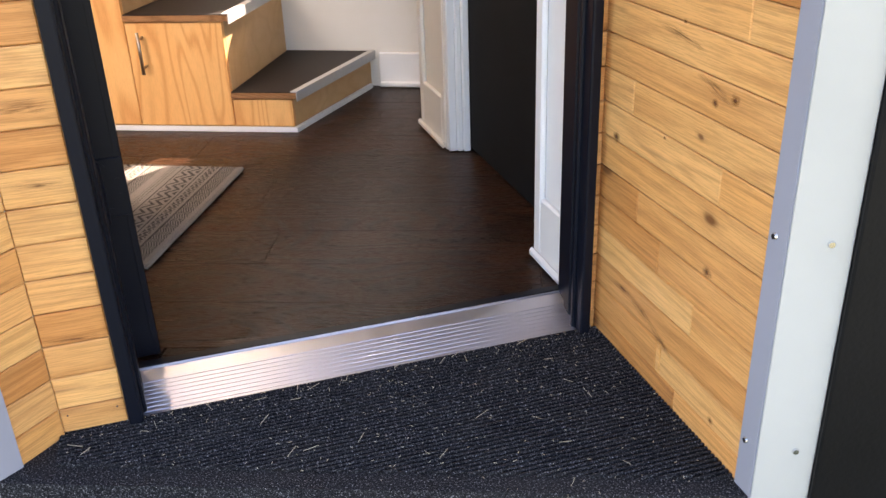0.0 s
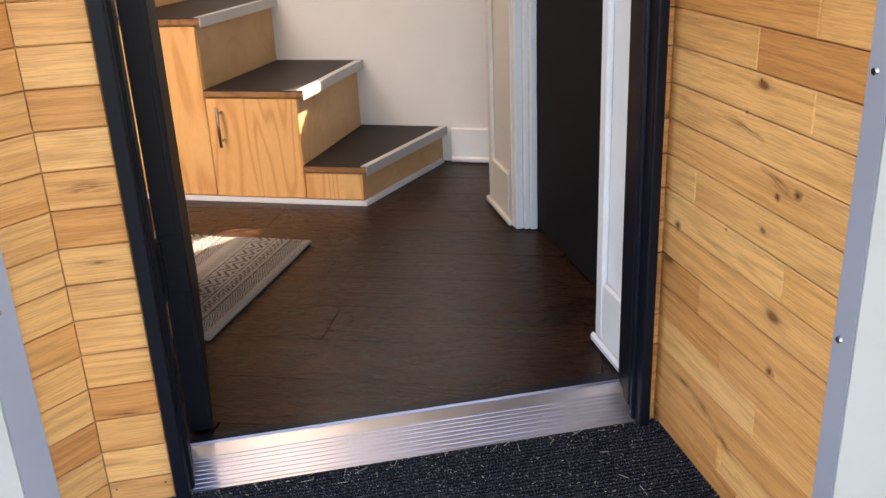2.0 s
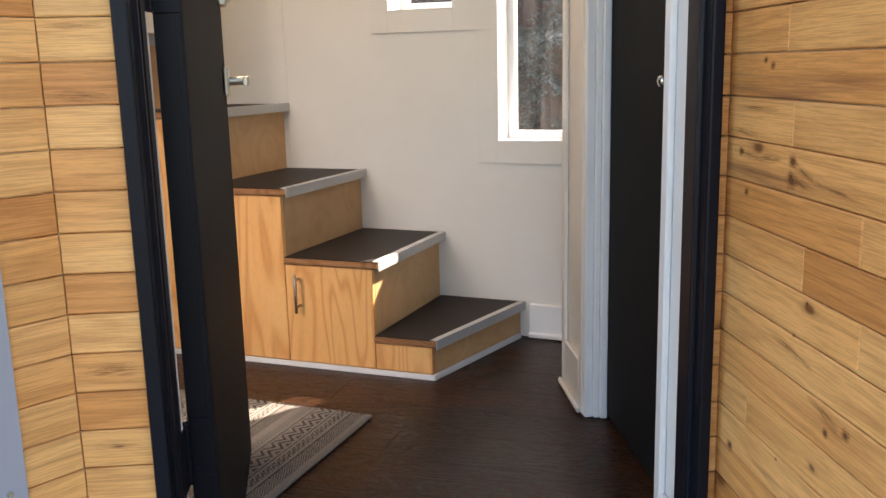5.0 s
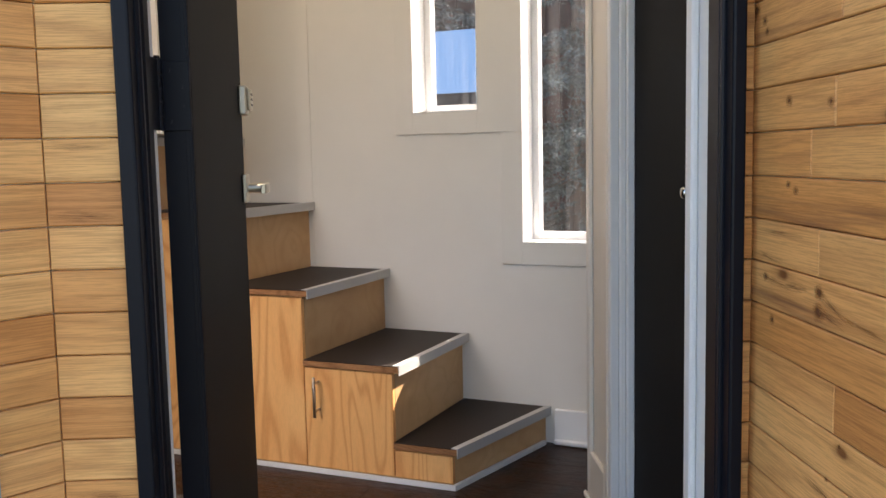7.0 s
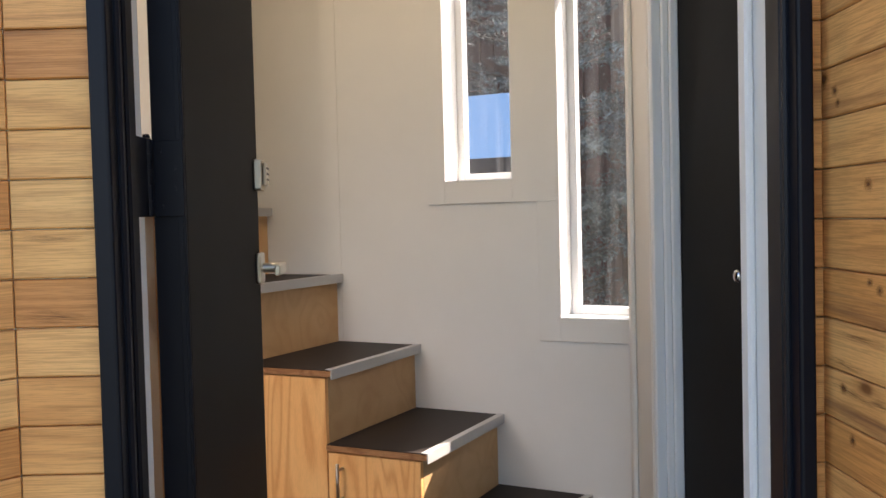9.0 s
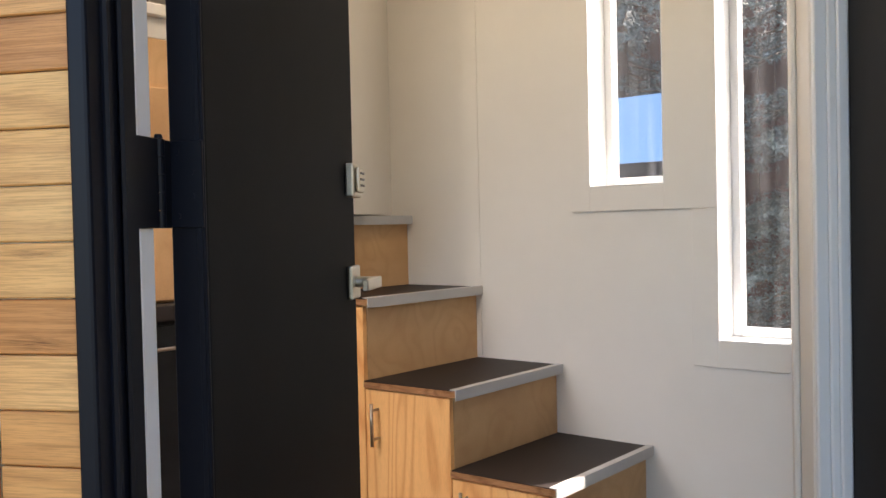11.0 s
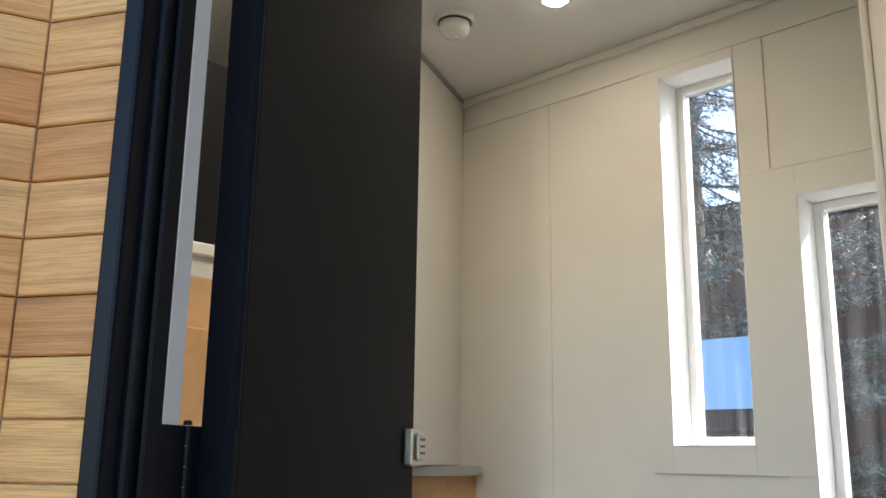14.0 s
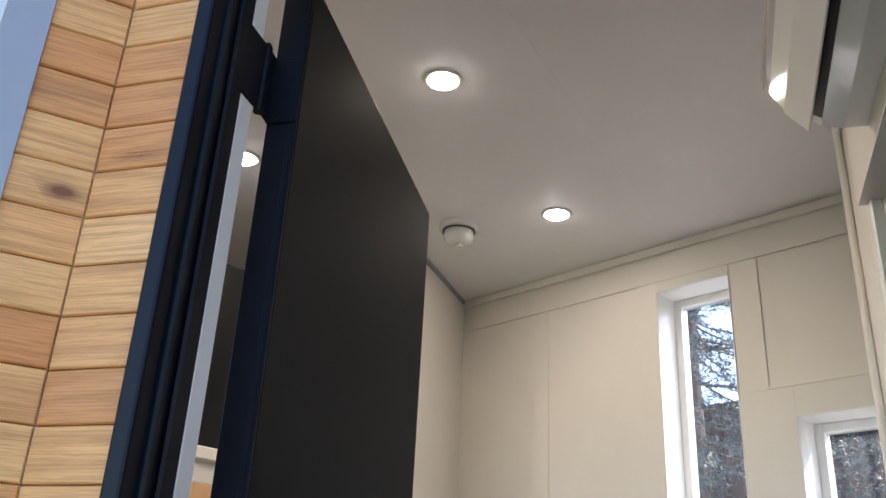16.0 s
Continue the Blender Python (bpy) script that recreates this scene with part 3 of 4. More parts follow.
def inner_door():
    th = thing("door_2", "flat black inner door closed in a white casing", "door", MD, "structure")
    part("panel", B(0.955, 0.985, 0.303, 1.034, 0.012, 2.075, bevel=0.002), BLACK, th)
    # stepped casing on the return
    for u0, u1, v0 in ((0.894, 0.918, 1.008), (0.918, 0.934, 1.000), (0.934, 0.9545, 0.992)):
        part("casing", B(u0, u1, v0, 1.0355, 0.002, 2.079, bevel=0.003), TRIMW, th)
    part("knob", lathe(bmesh.new(), [(0.007, 0), (0.007, 0.010), (0.011, 0.014), (0.013, 0.021), (0.010, 0.027), (0.003, 0.029)], pose(0.9545, 0.53, 0.924, 0, -90, 0), 20), CHROME, th, "small bright steel knob", True)


inner_door()
solid("wall_bath", B(UP + 0.101, UP + 0.12, 0.101, 1.295, 0.0, ZC), WHITE, "plain wall behind the inner door", "wall", MD, "structure")

# ---- stairs ----
TZ = [0.131, 0.371, 0.595, 0.842, 1.093]
TX = [-0.1, -0.352, -0.667, -0.987, -1.304]
def yf(x):
    return 1.456 + 0.035 * (x + 0.16)


def stairs():
    th = thing("staircase", "plywood storage stairs with dark treads and aluminium nosings", "staircase")
    ov = 0.028
    for i in range(5):
        xr0, xr1 = (-0.184, -0.066) if i == 0 else (TX[i] - ov,) * 2
        xl = (TX[i + 1] - ov) if i < 4 else -1.364
        z0, z1 = 0.001, TZ[i] - 0.022
        # carcass behind the front
        part("riser", prism(bmesh.new(), [(xl + 0.001, yf(xl) + 0.02), (xr0, yf(xr0) + 0.02), (xr1, YN - 0.001), (xl + 0.001, YN - 0.001)], z0, z1), PLY, th)
        # tread covering and its plywood edge
        n0, n1 = (-0.164, -0.045) if i == 0 else (TX[i], TX[i])
        part("tread_board", prism(bmesh.new(), [(xl + 0.002, yf(xl) - 0.004), (n0 - 0.004, yf(n0) - 0.004), (n1 - 0.004, YN - 0.002), (xl + 0.002, YN - 0.002)], z1 + 0.0005, z1 + 0.017), PLYEDGE, th)
        part("tread", prism(bmesh.new(), [(xl + 0.003, yf(xl) - 0.002), (n0 - 0.02, yf(n0) - 0.002), (n1 - 0.02, YN - 0.002), (xl + 0.003, YN - 0.002)], z1 + 0.0175, TZ[i] - 0.002), TREAD, th, "dark brown tread covering")
        nb = prism(bmesh.new(), [(n0 - 0.022, yf(n0) - 0.005), (n0, yf(n0) - 0.005), (n1, YN - 0.003), (n1 - 0.022, YN - 0.003)], TZ[i] - 0.0018, TZ[i] + 0.001)
        prism(nb, [(n0 - 0.0035, yf(n0) - 0.005), (n0, yf(n0) - 0.005), (n1, YN - 0.003), (n1 - 0.0035, YN - 0.003)], TZ[i] - 0.030, TZ[i] - 0.0019)
        part("nosing", nb, NOSING, th, "angled aluminium stair nosing")
        # front panel
        fx0, fx1 = xl + 0.0045, xr0 + 0.001
        if i < 4:
            ang = math.degrees(math.atan(0.035))
            door = part("cabinet_door", B(0, fx1 - fx0, 0.0, 0.018, 0.019, z1 - 0.006, bevel=0.0015), PLYV, th, m=Matrix.Translation((fx0, yf(fx0), 0)) @ pose(0, 0, 0, 0, 0, ang))
            if i in (1, 2, 3):
                hz = (0.199, 0.312) if i == 1 else (TZ[i] - 0.181, TZ[i] - 0.071)
                hd = part("handle", cyl(bmesh.new(), (0.050, -0.030, hz[0] - 0.008), (0.050, -0.030, hz[1] + 0.008), 0.0052, n=14), BAR, door, "brushed nickel bar handle", True)
                for z in (hz[0] + 0.012, hz[1] - 0.012):
                    b2 = cyl(bmesh.new(), (0.050, 0.0, z), (0.050, -0.028, z), 0.0045, n=10)
                    me = finish(b2, "handle_post", BAR)
                    o = new("handle_post", me)
                    o.parent = door
    part("shoe_moulding", prism(bmesh.new(), [(-1.36, yf(-1.36) - 0.008), (-0.172, yf(-0.172) - 0.008), (-0.054, YN - 0.032), (-0.0655, YN - 0.032), (-0.1835, yf(-0.1835) - 0.0005), (-1.36, yf(-1.36) - 0.0005)], 0.001, 0.017), TRIMW, th, "white painted shoe moulding")


stairs()

# ---- recessed lamps and smoke detector ----
def downlight(x, y, energy):
    th = thing("recessed_light", "round white recessed ceiling light, lit", "ceiling light", Matrix.Translation((x, y, ZC)), group="recessed ceiling lights")
    part("trim_ring", lathe(bmesh.new(), [(0.036, -0.001), (0.036, -0.004), (0.040, -0.006), (0.046, -0.004), (0.048, -0.0005)], n=40), PLASTIC, th, smooth=True)
    part("diffuser", lathe(bmesh.new(), [(0.0365, -0.0008), (0.0360, -0.004), (0.032, -0.009), (0.022, -0.014), (0.002, -0.016)], n=32), GLOW, th, "glowing warm white lens")
    l = bpy.data.lights.new("recessed_lamp", "AREA")
    l.shape, l.size, l.energy, l.color, l.spread = "DISK", 0.07, energy, (1.0, 0.84, 0.60), radians(178)
    o = new("recessed_lamp", l)
    o.matrix_world = look((x, y, ZC - 0.019), (x, y, 0))


for x, y in ((-0.653, 1.585), (-0.437, 0.842), (-1.138, 0.755)):
    downlight(x, y, 0.28 if y > 1.2 else 0.9 if x < -1 else 1.8)


def smoke_detector():
    th = thing("smoke_detector", "round white smoke detector on the ceiling", "smoke detector", Matrix.Translation((-0.956, 1.466, ZC)) @ Matrix.Diagonal((1, 1, 1.5, 1)))
    part("base_plate", lathe(bmesh.new(), [(0.064, -0.0005), (0.064, -0.009), (0.060, -0.012), (0.020, -0.012)], n=40), PLASTIC, th, smooth=False)
    part("groove", lathe(bmesh.new(), [(0.040, -0.0122), (0.053, -0.0124), (0.053, -0.0145), (0.040, -0.0145)], n=40), DARKMETAL, th, "dark groove round the dome")
    part("dome", lathe(bmesh.new(), [(0.048, -0.0147), (0.048, -0.030), (0.040, -0.039), (0.020, -0.043), (0.003, -0.043)], n=40), PLASTIC, th, smooth=True)
    part("test_button", B(-0.012, 0.012, -0.010, 0.010, -0.0470, -0.0432, bevel=0.002), PLASTIC, th)
    for k in range(10):
        a = k / 10 * 2 * math.pi
        part("vent", B(0.043, 0.0484, -0.009, 0.009, -0.0275, -0.0215, m=pose(0, 0, 0, 0, 0, math.degrees(a))), PLASTIC, th)


smoke_detector()


def air_conditioner():
    """Wall unit along the partition, high up."""
    th = thing("air_conditioner", "white wall-mounted air conditioner with open louvre", "air conditioner", MD @ Matrix.Translation((UP - 0.0005, 0.812, 2.135)) @ Matrix.Diagonal((0.94, 1, 0.95, 1)))
    # profile in (u, z): back at 0, front towards -u; drawn along v
    prof = [(0.0, 0.0), (-0.045, 0.0), (-0.085, 0.012), (-0.150, 0.055), (-0.175, 0.100), (-0.180, 0.180), (-0.170, 0.265), (-0.150, 0.280), (0.0, 0.280)]
    bm = bmesh.new()
    prism(bm, [(u, z) for u, z in prof][::-1], 0.0, 0.74)
    part("body", bm, GLOSSWHITE, th, m=Matrix(((1, 0, 0, 0), (0, 0, -1, 0), (0, 1, 0, 0), (0, 0, 0, 1))))
    lay = Matrix(((1, 0, 0, 0), (0, 0, -1, 0), (0, 1, 0, 0), (0, 0, 0, 1)))
    part("outlet", prism(bmesh.new(), [(-0.148, 0.0530), (-0.150, 0.0500), (-0.088, 0.0095), (-0.086, 0.0120)], 0.03, 0.71), DARKMETAL, th, "dark air outlet", m=lay)
    part("louvre", prism(bmesh.new(), [(-0.150, 0.044), (-0.154, 0.042), (-0.112, -0.006), (-0.108, -0.004)], 0.012, 0.728), GLOSSWHITE, th, "open white louvre", m=lay)
    for u0, z0 in ((-0.184, 0.105), (-0.186, 0.125)):
        part("front_rail", B(u0 - 0.004, u0, -0.735, -0.004, z0, z0 + 0.010, bevel=0.002), CHROME, th)
    part("chrome_strip", B(-0.186, -0.181, -0.74, -0.002, 0.150, 0.158, bevel=0.001), CHROME, th)


air_conditioner()

# ---- kitchen seen through the hinge gap ----
def kitchen():
    x = -1.25
    base = thing("base_cabinet", "black kitchen base unit", "cabinet")
    part("body", B(-2.149, x, 0.25, 1.20, 0.002, 0.811, bevel=0.002), BLACK, base)
    for k in range(2):
        d = part("door", B(x + 0.0005, x + 0.018, 0.255 + k * 0.475, 0.72 + k * 0.475, 0.06, 0.80, bevel=0.002), BLACK, base)
        part("handle", cyl(bmesh.new(), (x + 0.045, 0.30 + k * 0.475, 0.74), (x + 0.045, 0.66 + k * 0.475, 0.74), 0.005), BAR, d)
    solid("countertop", B(-2.149, x + 0.03, 0.24, 1.21, 0.8115, 0.857, bevel=0.004), TREAD, "dark kitchen countertop on black units", "countertop")
    up = thing("plywood_cabinet", "plywood kitchen cabinet standing on the counter", "cabinet")
    part("body", B(-2.0, x - 0.03, 0.26, 1.19, 0.858, 1.5815, bevel=0.002), PLY, up)
    for k in range(2):
        d = part("door", B(x - 0.0295, x - 0.012, 0.265 + k * 0.465, 0.722 + k * 0.465, 0.864, 1.445, bevel=0.002), PLY, up)
        part("handle", cyl(bmesh.new(), (x + 0.012, 0.70 + k * 0.465 - 0.4 * k, 0.92), (x + 0.012, 0.70 + k * 0.465 - 0.4 * k, 1.05), 0.005), NICKEL, d)
    sh = thing("shelf", "white painted shelf above plywood cabinets", "shelf")
    part("shelf_board", B(-2.149, x - 0.035, 0.25, 1.20, 1.582, 1.675, bevel=0.003), WHITE, sh)
    part("edge_moulding", B(x - 0.0345, x - 0.015, 0.25, 1.20, 1.640, 1.675, bevel=0.004), WHITE, sh)
    wc = thing("wall_cabinet", "black wall cabinet with glossy doors on the kitchen shelf", "cabinet")
    part("body", B(-2.149, x - 0.12, 0.25, 0.95, 1.676, 2.24, bevel=0.003), BLACK, wc)
    for k in range(2):
        d = part("door", B(x - 0.1195, x - 0.10, 0.252 + k * 0.35, 0.598 + k * 0.35, 1.680, 2.236, bevel=0.002), BLACK, wc)
        part("handle", cyl(bmesh.new(), (x - 0.075, 0.57 + k * 0.06, 1.715), (x - 0.075, 0.57 + k * 0.06, 1.835), 0.005), BAR, d)


kitchen()


# ---- rug and mat ----
def rug():
    me_m, nt, b = mat("woven_rug", 0.95)
    sp = nt.nodes.new("ShaderNodeSeparateXYZ")
    nt.links.new(coords(nt, (1, 1, 1)), sp.inputs[0])
    x, y = math_node(nt, "MULTIPLY", sp.outputs[0], -1.0), sp.outputs[1]

    def zigzag(period, amp, lines, duty):
        """Chevron lines across the band."""
        tri = math_node(nt, "PINGPONG", y, period)
        q = math_node(nt, "FRACT", math_node(nt, "MULTIPLY", math_node(nt, "ADD", x, math_node(nt, "MULTIPLY", tri, amp)), lines))
        return math_node(nt, "LESS_THAN", q, duty)

    def band(a, c):
        return math_node(nt, "MULTIPLY", math_node(nt, "GREATER_THAN", x, a), math_node(nt, "LESS_THAN", x, c))

    def dashes(period, rows, duty):
        p = math_node(nt, "LESS_THAN", math_node(nt, "FRACT", math_node(nt, "MULTIPLY", y, 1 / period)), duty)
        return math_node(nt, "MULTIPLY", p, math_node(nt, "LESS_THAN", math_node(nt, "FRACT", math_node(nt, "MULTIPLY", x, rows)), 0.55))

    dark = 0.0
    for k in range(4):
        o = k * 0.215
        for a, c, pat in ((0.022, 0.060, zigzag(0.020, 0.5, 150, 0.5)), (0.060, 0.066, zigzag(0.5, 0, 1, 1)), (0.074, 0.098, zigzag(0.012, 1.0, 70, 0.55)),
                          (0.106, 0.110, zigzag(0.5, 0, 1, 1)), (0.116, 0.168, zigzag(0.026, 1.0, 42, 0.42)), (0.174, 0.178, zigzag(0.5, 0, 1, 1)), (0.186, 0.212, dashes(0.012, 110, 0.5))):
            dark = math_node(nt, "ADD", dark, math_node(nt, "MULTIPLY", band(a + o, c + o), pat))
    yarn = noise_tex(nt, coords(nt, (420, 700, 300)), 1.0, 2.0)
    wear = noise_tex(nt, coords(nt, (1, 1, 1)), 60.0, 3.0, 0.7)
    edge = math_node(nt, "MULTIPLY", math_node(nt, "MINIMUM", dark, 1.0), ramp(nt, wear, [(0.3, (0.55, 0.55, 0.55)), (0.6, (0.95, 0.95, 0.95))]))
    col = mix(nt, edge, (0.27, 0.235, 0.205), (0.026, 0.020, 0.018))
    col = mix(nt, 0.6, col, ramp(nt, yarn, [(0.3, (0.4, 0.4, 0.4)), (0.7, (1, 1, 1))]), "MULTIPLY")
    nt.links.new(col, b.inputs["Base Color"])
    bump(nt, b, yarn, 0.8, 0.003)
    th = thing("rug", "woven beige and brown patterned rug with bound edge", "rug", Matrix.Translation((-0.210, 0.495, 0.0015)) @ pose(0, 0, 0, 0, 0, 1.0))
    part("weave", B(-0.90, -0.007, 0.007, 0.610, 0.0, 0.009, bevel=0.003), me_m, th)
    for a in ((-0.907, 0.0, 0.0, 0.0068), (-0.907, 0.0, 0.6102, 0.617), (-0.0068, 0.0, 0.007, 0.610), (-0.907, -0.9002, 0.007, 0.610)):
        part("binding", B(*a, 0.0, 0.0098, bevel=0.003), me_m, th)


rug()


def doormat():
    th = thing("doormat", "black ribbed doormat with dry grass bits", "doormat")
    part("base", prism(bmesh.new(), [along(LC, -0.02, 0.0), along(RC, 0.02, 0.0), at_uv(0.871, -0.0085), at_uv(-0.115, -0.012)], -0.0495, -0.0150), MATTING, th)
    rib = bmesh.new()
    n = 58
    for k in range(n):
        v0 = -0.555 + k * 0.0095
        # clip the rib to the mat's outline
        a, c = -0.115, 0.864
        lo = -0.14 + (-0.09 - v0) / math.tan(radians(TURN - EXT_ROT))
        a = max(a, lo)
        if a < c - 0.02:
            box(rib, a, c, v0, v0 + 0.0056, -0.0153, -0.0090, bevel=0.0018)
    bmesh.ops.transform(rib, matrix=MD, verts=rib.verts)
    part("ribs", rib, MATTING, th)


doormat()
bits = bmesh.new()
rnd = random.Random(4)
for k in range(520):
    u, v = rnd.uniform(-0.10, 0.87), -0.012 - 0.5 * rnd.random() ** 1.6
    p = MD @ Vector((u, v, -0.0082))
    if p.y < EXT_Y:
        continue
    l = rnd.uniform(0.001, 0.006) if k % 12 else rnd.uniform(0.012, 0.032)
    box(bits, -l / 2, l / 2, -0.00035, 0.00035, -0.0003, 0.0004, m=Matrix.Translation(p) @ pose(0, 0, 0, rnd.uniform(-8, 8), rnd.uniform(-8, 8), rnd.uniform(0, 360)))
STRAW = paint("dry_straw", (0.46, 0.40, 0.29), 0.85)
solid("dry_grass_bits", bits, STRAW, "scattered dry grass bits on the mat", "debris", kind="stuff")


# ---- metal corner trims of the recess ----
def flange(th, p0, p1, material, off, at=0.5):
    p0, p1 = Vector((*p0, 0)), Vector((*p1, 0))
    d = (p1 - p0).normalized()
    nrm = Vector((d.y, -d.x, 0)) * off
    q = [p0, p1, p1 + nrm, p0 + nrm]
    f = part("flange", prism(bmesh.new(), [(a.x, a.y) for a in q], -0.30, ZC + 0.02), material, th)
    mid = p0.lerp(p1, at)
    for z in [0.071 + 0.323 * k for k in range(8)]:
        c = mid + nrm + Vector((0, 0, z))
        part("screw", cyl(bmesh.new(), c - nrm * 0.2, c + nrm.normalized() * 0.003, 0.0055, 0.004, n=12), CHROME, f)


rt = thing("corner_trim", "grey and white metal corner trim with screws", "corner trim", kind="structure", group="metal corner trims")
lt = thing("corner_trim", "grey and white metal corner trim with screws", "corner trim", kind="structure", group="metal corner trims")
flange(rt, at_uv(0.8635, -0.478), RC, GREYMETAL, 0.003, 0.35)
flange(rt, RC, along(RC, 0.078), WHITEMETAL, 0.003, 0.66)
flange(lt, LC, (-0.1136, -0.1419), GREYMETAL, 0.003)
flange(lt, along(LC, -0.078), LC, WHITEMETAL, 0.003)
# black siding boards outside
for d0, d1, p, z0, z1 in ((0.080, 1.9, RC, -0.3, ZC + 0.1), (W3[1] + 0.01, -0.079, LC, -0.3, ZC + 0.1), (-2.4, W3[0] - 0.01, LC, -0.3, ZC + 0.1), (W3[0] - 0.008, W3[1] + 0.008, LC, -0.3, W3[2] - 0.01), (W3[0] - 0.008, W3[1] + 0.008, LC, W3[3] + 0.01, ZC + 0.1)):
    solid("siding_panel", B(d0, d1, -0.014, 0.002, z0, z1, bevel=0.003), SIDING, "black painted wood-grain siding panel", "siding", Matrix.Translation((*p, 0)) @ pose(0, 0, 0, 0, 0, EXT_ROT), "structure")


# ---- outside, behind the windows ----
def shed():
    th = thing("shed", "dark red boarded shed with tilted sky-reflecting window", "shed")
    part("wall", B(-5.0, 3.0, 7.2, 7.35, GROUND, 3.3), SHEDRED, th)
    for k in range(54):
        x = -5.0 + k * 0.148
        part("board", B(x, x + 0.142, 7.17, 7.199, GROUND + 0.02, 3.28, bevel=0.004), SHEDRED, th)
    part("roof", B(-5.2, 3.2, 6.9, 9.0, 3.301, 3.36), SIDING, th)


shed()
tw = thing("tilted_glass_panel", "tilted glass panel reflecting blue sky", "glass panel", Matrix.Translation((-1.75, 4.15, 1.58)))
part("glass", B(-0.75, 0.80, -0.003, 0.003, -0.23, 0.23, m=pose(0, 0, 0, -28, 0, 0)), MIRRORGLASS, tw)
part("lower_rail", B(-0.78, 0.83, -0.02, 0.02, -0.36, -0.232, bevel=0.004, m=pose(0, 0, 0, -28, 0, 0)), SIDING, tw, "dark lower rail")
part("frame", B(-0.78, 0.83, 0.012, 0.04, -0.26, 0.24, bevel=0.004, m=pose(0, 0, 0, -28, 0, 0)), SIDING, tw)
for x in (-0.70, 0.75):
    part("leg", B(x - 0.03, x + 0.03, 0.05, 0.11, GROUND - 1.58, 0.0, bevel=0.004), SIDING, tw)


def spruce(x, y, height, radius, seed):
    rnd = random.Random(seed)
    th = thing("blue_spruce", "tall blue spruce with drooping grey-blue branches", "tree", Matrix.Translation((x, y, GROUND)))
    part("trunk", cyl(bmesh.new(), (0, 0, -0.02), (0, 0, height), 0.13, 0.02, 12), BARK, th)
    limbs = bmesh.new()
    verts, faces = [], []
    z = 0.5
    while z < height - 0.2:
        reach = radius * (1 - z / height) ** 0.8
        for k in range(7):
            a = rnd.uniform(0, 2 * math.pi)
            r = reach * rnd.uniform(0.75, 1.1)
            zz = z + rnd.uniform(-0.12, 0.12)
            prev = Vector((0, 0, zz))
            steps = max(3, int(r / 0.16))
            for s in range(1, steps + 1):
                f = s / steps
                p = Vector((math.cos(a) * r * f, math.sin(a) * r * f, zz - 0.42 * r * f + 0.26 * r * f * f + rnd.uniform(-0.02, 0.02)))
                cyl(limbs, prev, p, 0.011 * (1 - 0.8 * f) + 0.002, 0.011 * (1 - 0.8 * min(1, f + 1 / steps)) + 0.002, 4)
                # side twigs, each a bottlebrush of needle blades
                for _ in range(6 if zz < 2.6 else 4):
                    ta = a + rnd.choice((-1, 1)) * rnd.uniform(0.3, 1.1)
                    L = rnd.uniform(0.10, 0.26) * (1.15 - 0.6 * f)
                    d = Vector((math.cos(ta), math.sin(ta), rnd.uniform(-0.55, 0.15))).normalized()
                    side = d.cross(Vector((0, 0, 1))).normalized()
                    up = side.cross(d)
                    for j in range(11):
                        q = prev.lerp(p, rnd.random()) + d * (L * (j + 0.5) / 11)
                        an = rnd.uniform(0, 2 * math.pi)
                        o = side * math.cos(an) + up * math.sin(an)
                        tip = q + d * 0.022 + o * rnd.uniform(0.020, 0.036)
                        wv = (d.cross(o)) * 0.0055
                        i = len(verts)
                        verts.extend([q - wv, q + wv, tip])
                        faces.append((i, i + 1, i + 2))
                        tip2 = q + d * 0.022 - o * rnd.uniform(0.020, 0.036)
                        verts.append(tip2)
                        faces.append((i + 1, i, i + 3))
                prev = p
        z += 0.17
    part("limbs", limbs, BARK, th)
    me = bpy.data.meshes.new("needles")
    me.from_pydata([tuple(p) for p in verts], [], faces)
    me.materials.append(NEEDLES)
    o = new("needles", me)
    o.parent = th


spruce(-0.85, 5.3, 6.5, 1.5, 3)
spruce(-2.6, 6.0, 7.5, 1.9, 8)

# ---- oak boards of the recess, floor boards: pieces last ----
PITCH = 0.0591


def plank_mesh(length, height, depth=0.010, c=0.0019):
    """Board along x with eased front edges; front face looks to -y."""
    l, h = length / 2 - 0.0004, height / 2 - 0.0007
    bm = bmesh.new()
    front = [bm.verts.new((sx * (l - c), -depth, sz * (h - c))) for sx, sz in ((-1, -1), (1, -1), (1, 1), (-1, 1))]
    midv = [bm.verts.new((sx * l, -depth + c, sz * h)) for sx, sz in ((-1, -1), (1, -1), (1, 1), (-1, 1))]
    back = [bm.verts.new((sx * l, 0, sz * h)) for sx, sz in ((-1, -1), (1, -1), (1, 1), (-1, 1))]
    bm.faces.new(front)
    for a, b2 in ((front, midv), (midv, back)):
        for i in range(4):
            j = (i + 1) % 4
            bm.faces.new((a[i], b2[i], b2[j], a[j]))
    bm.faces.new(back[::-1])
    return finish(bm, "plank", OAK)


PLANKS = {}


def plank(parent, length, height, m):
    key = (round(length, 3), round(height, 4))
    if key not in PLANKS:
        PLANKS[key] = plank_mesh(*key)
    ob = new("plank", PLANKS[key])
    ob.parent = parent
    ob.matrix_world = m
    return ob


# butt joints of the courses: course counted from the one at z 0.8525, and distance along the wall
RIGHT_BUTTS = {-15: [0.30], -13: [], -12: [0.33], -11: [0.22], -10: [0.143], -9: [], -8: [0.366], -7: [0.109], -6: [], -5: [], -4: [0.393], -3: [0.256], -2: [0.384], -1: [], 0: [0.211], 1: [], 2: [0.186], 3: [0.245], 4: [], 5: [0.255]}


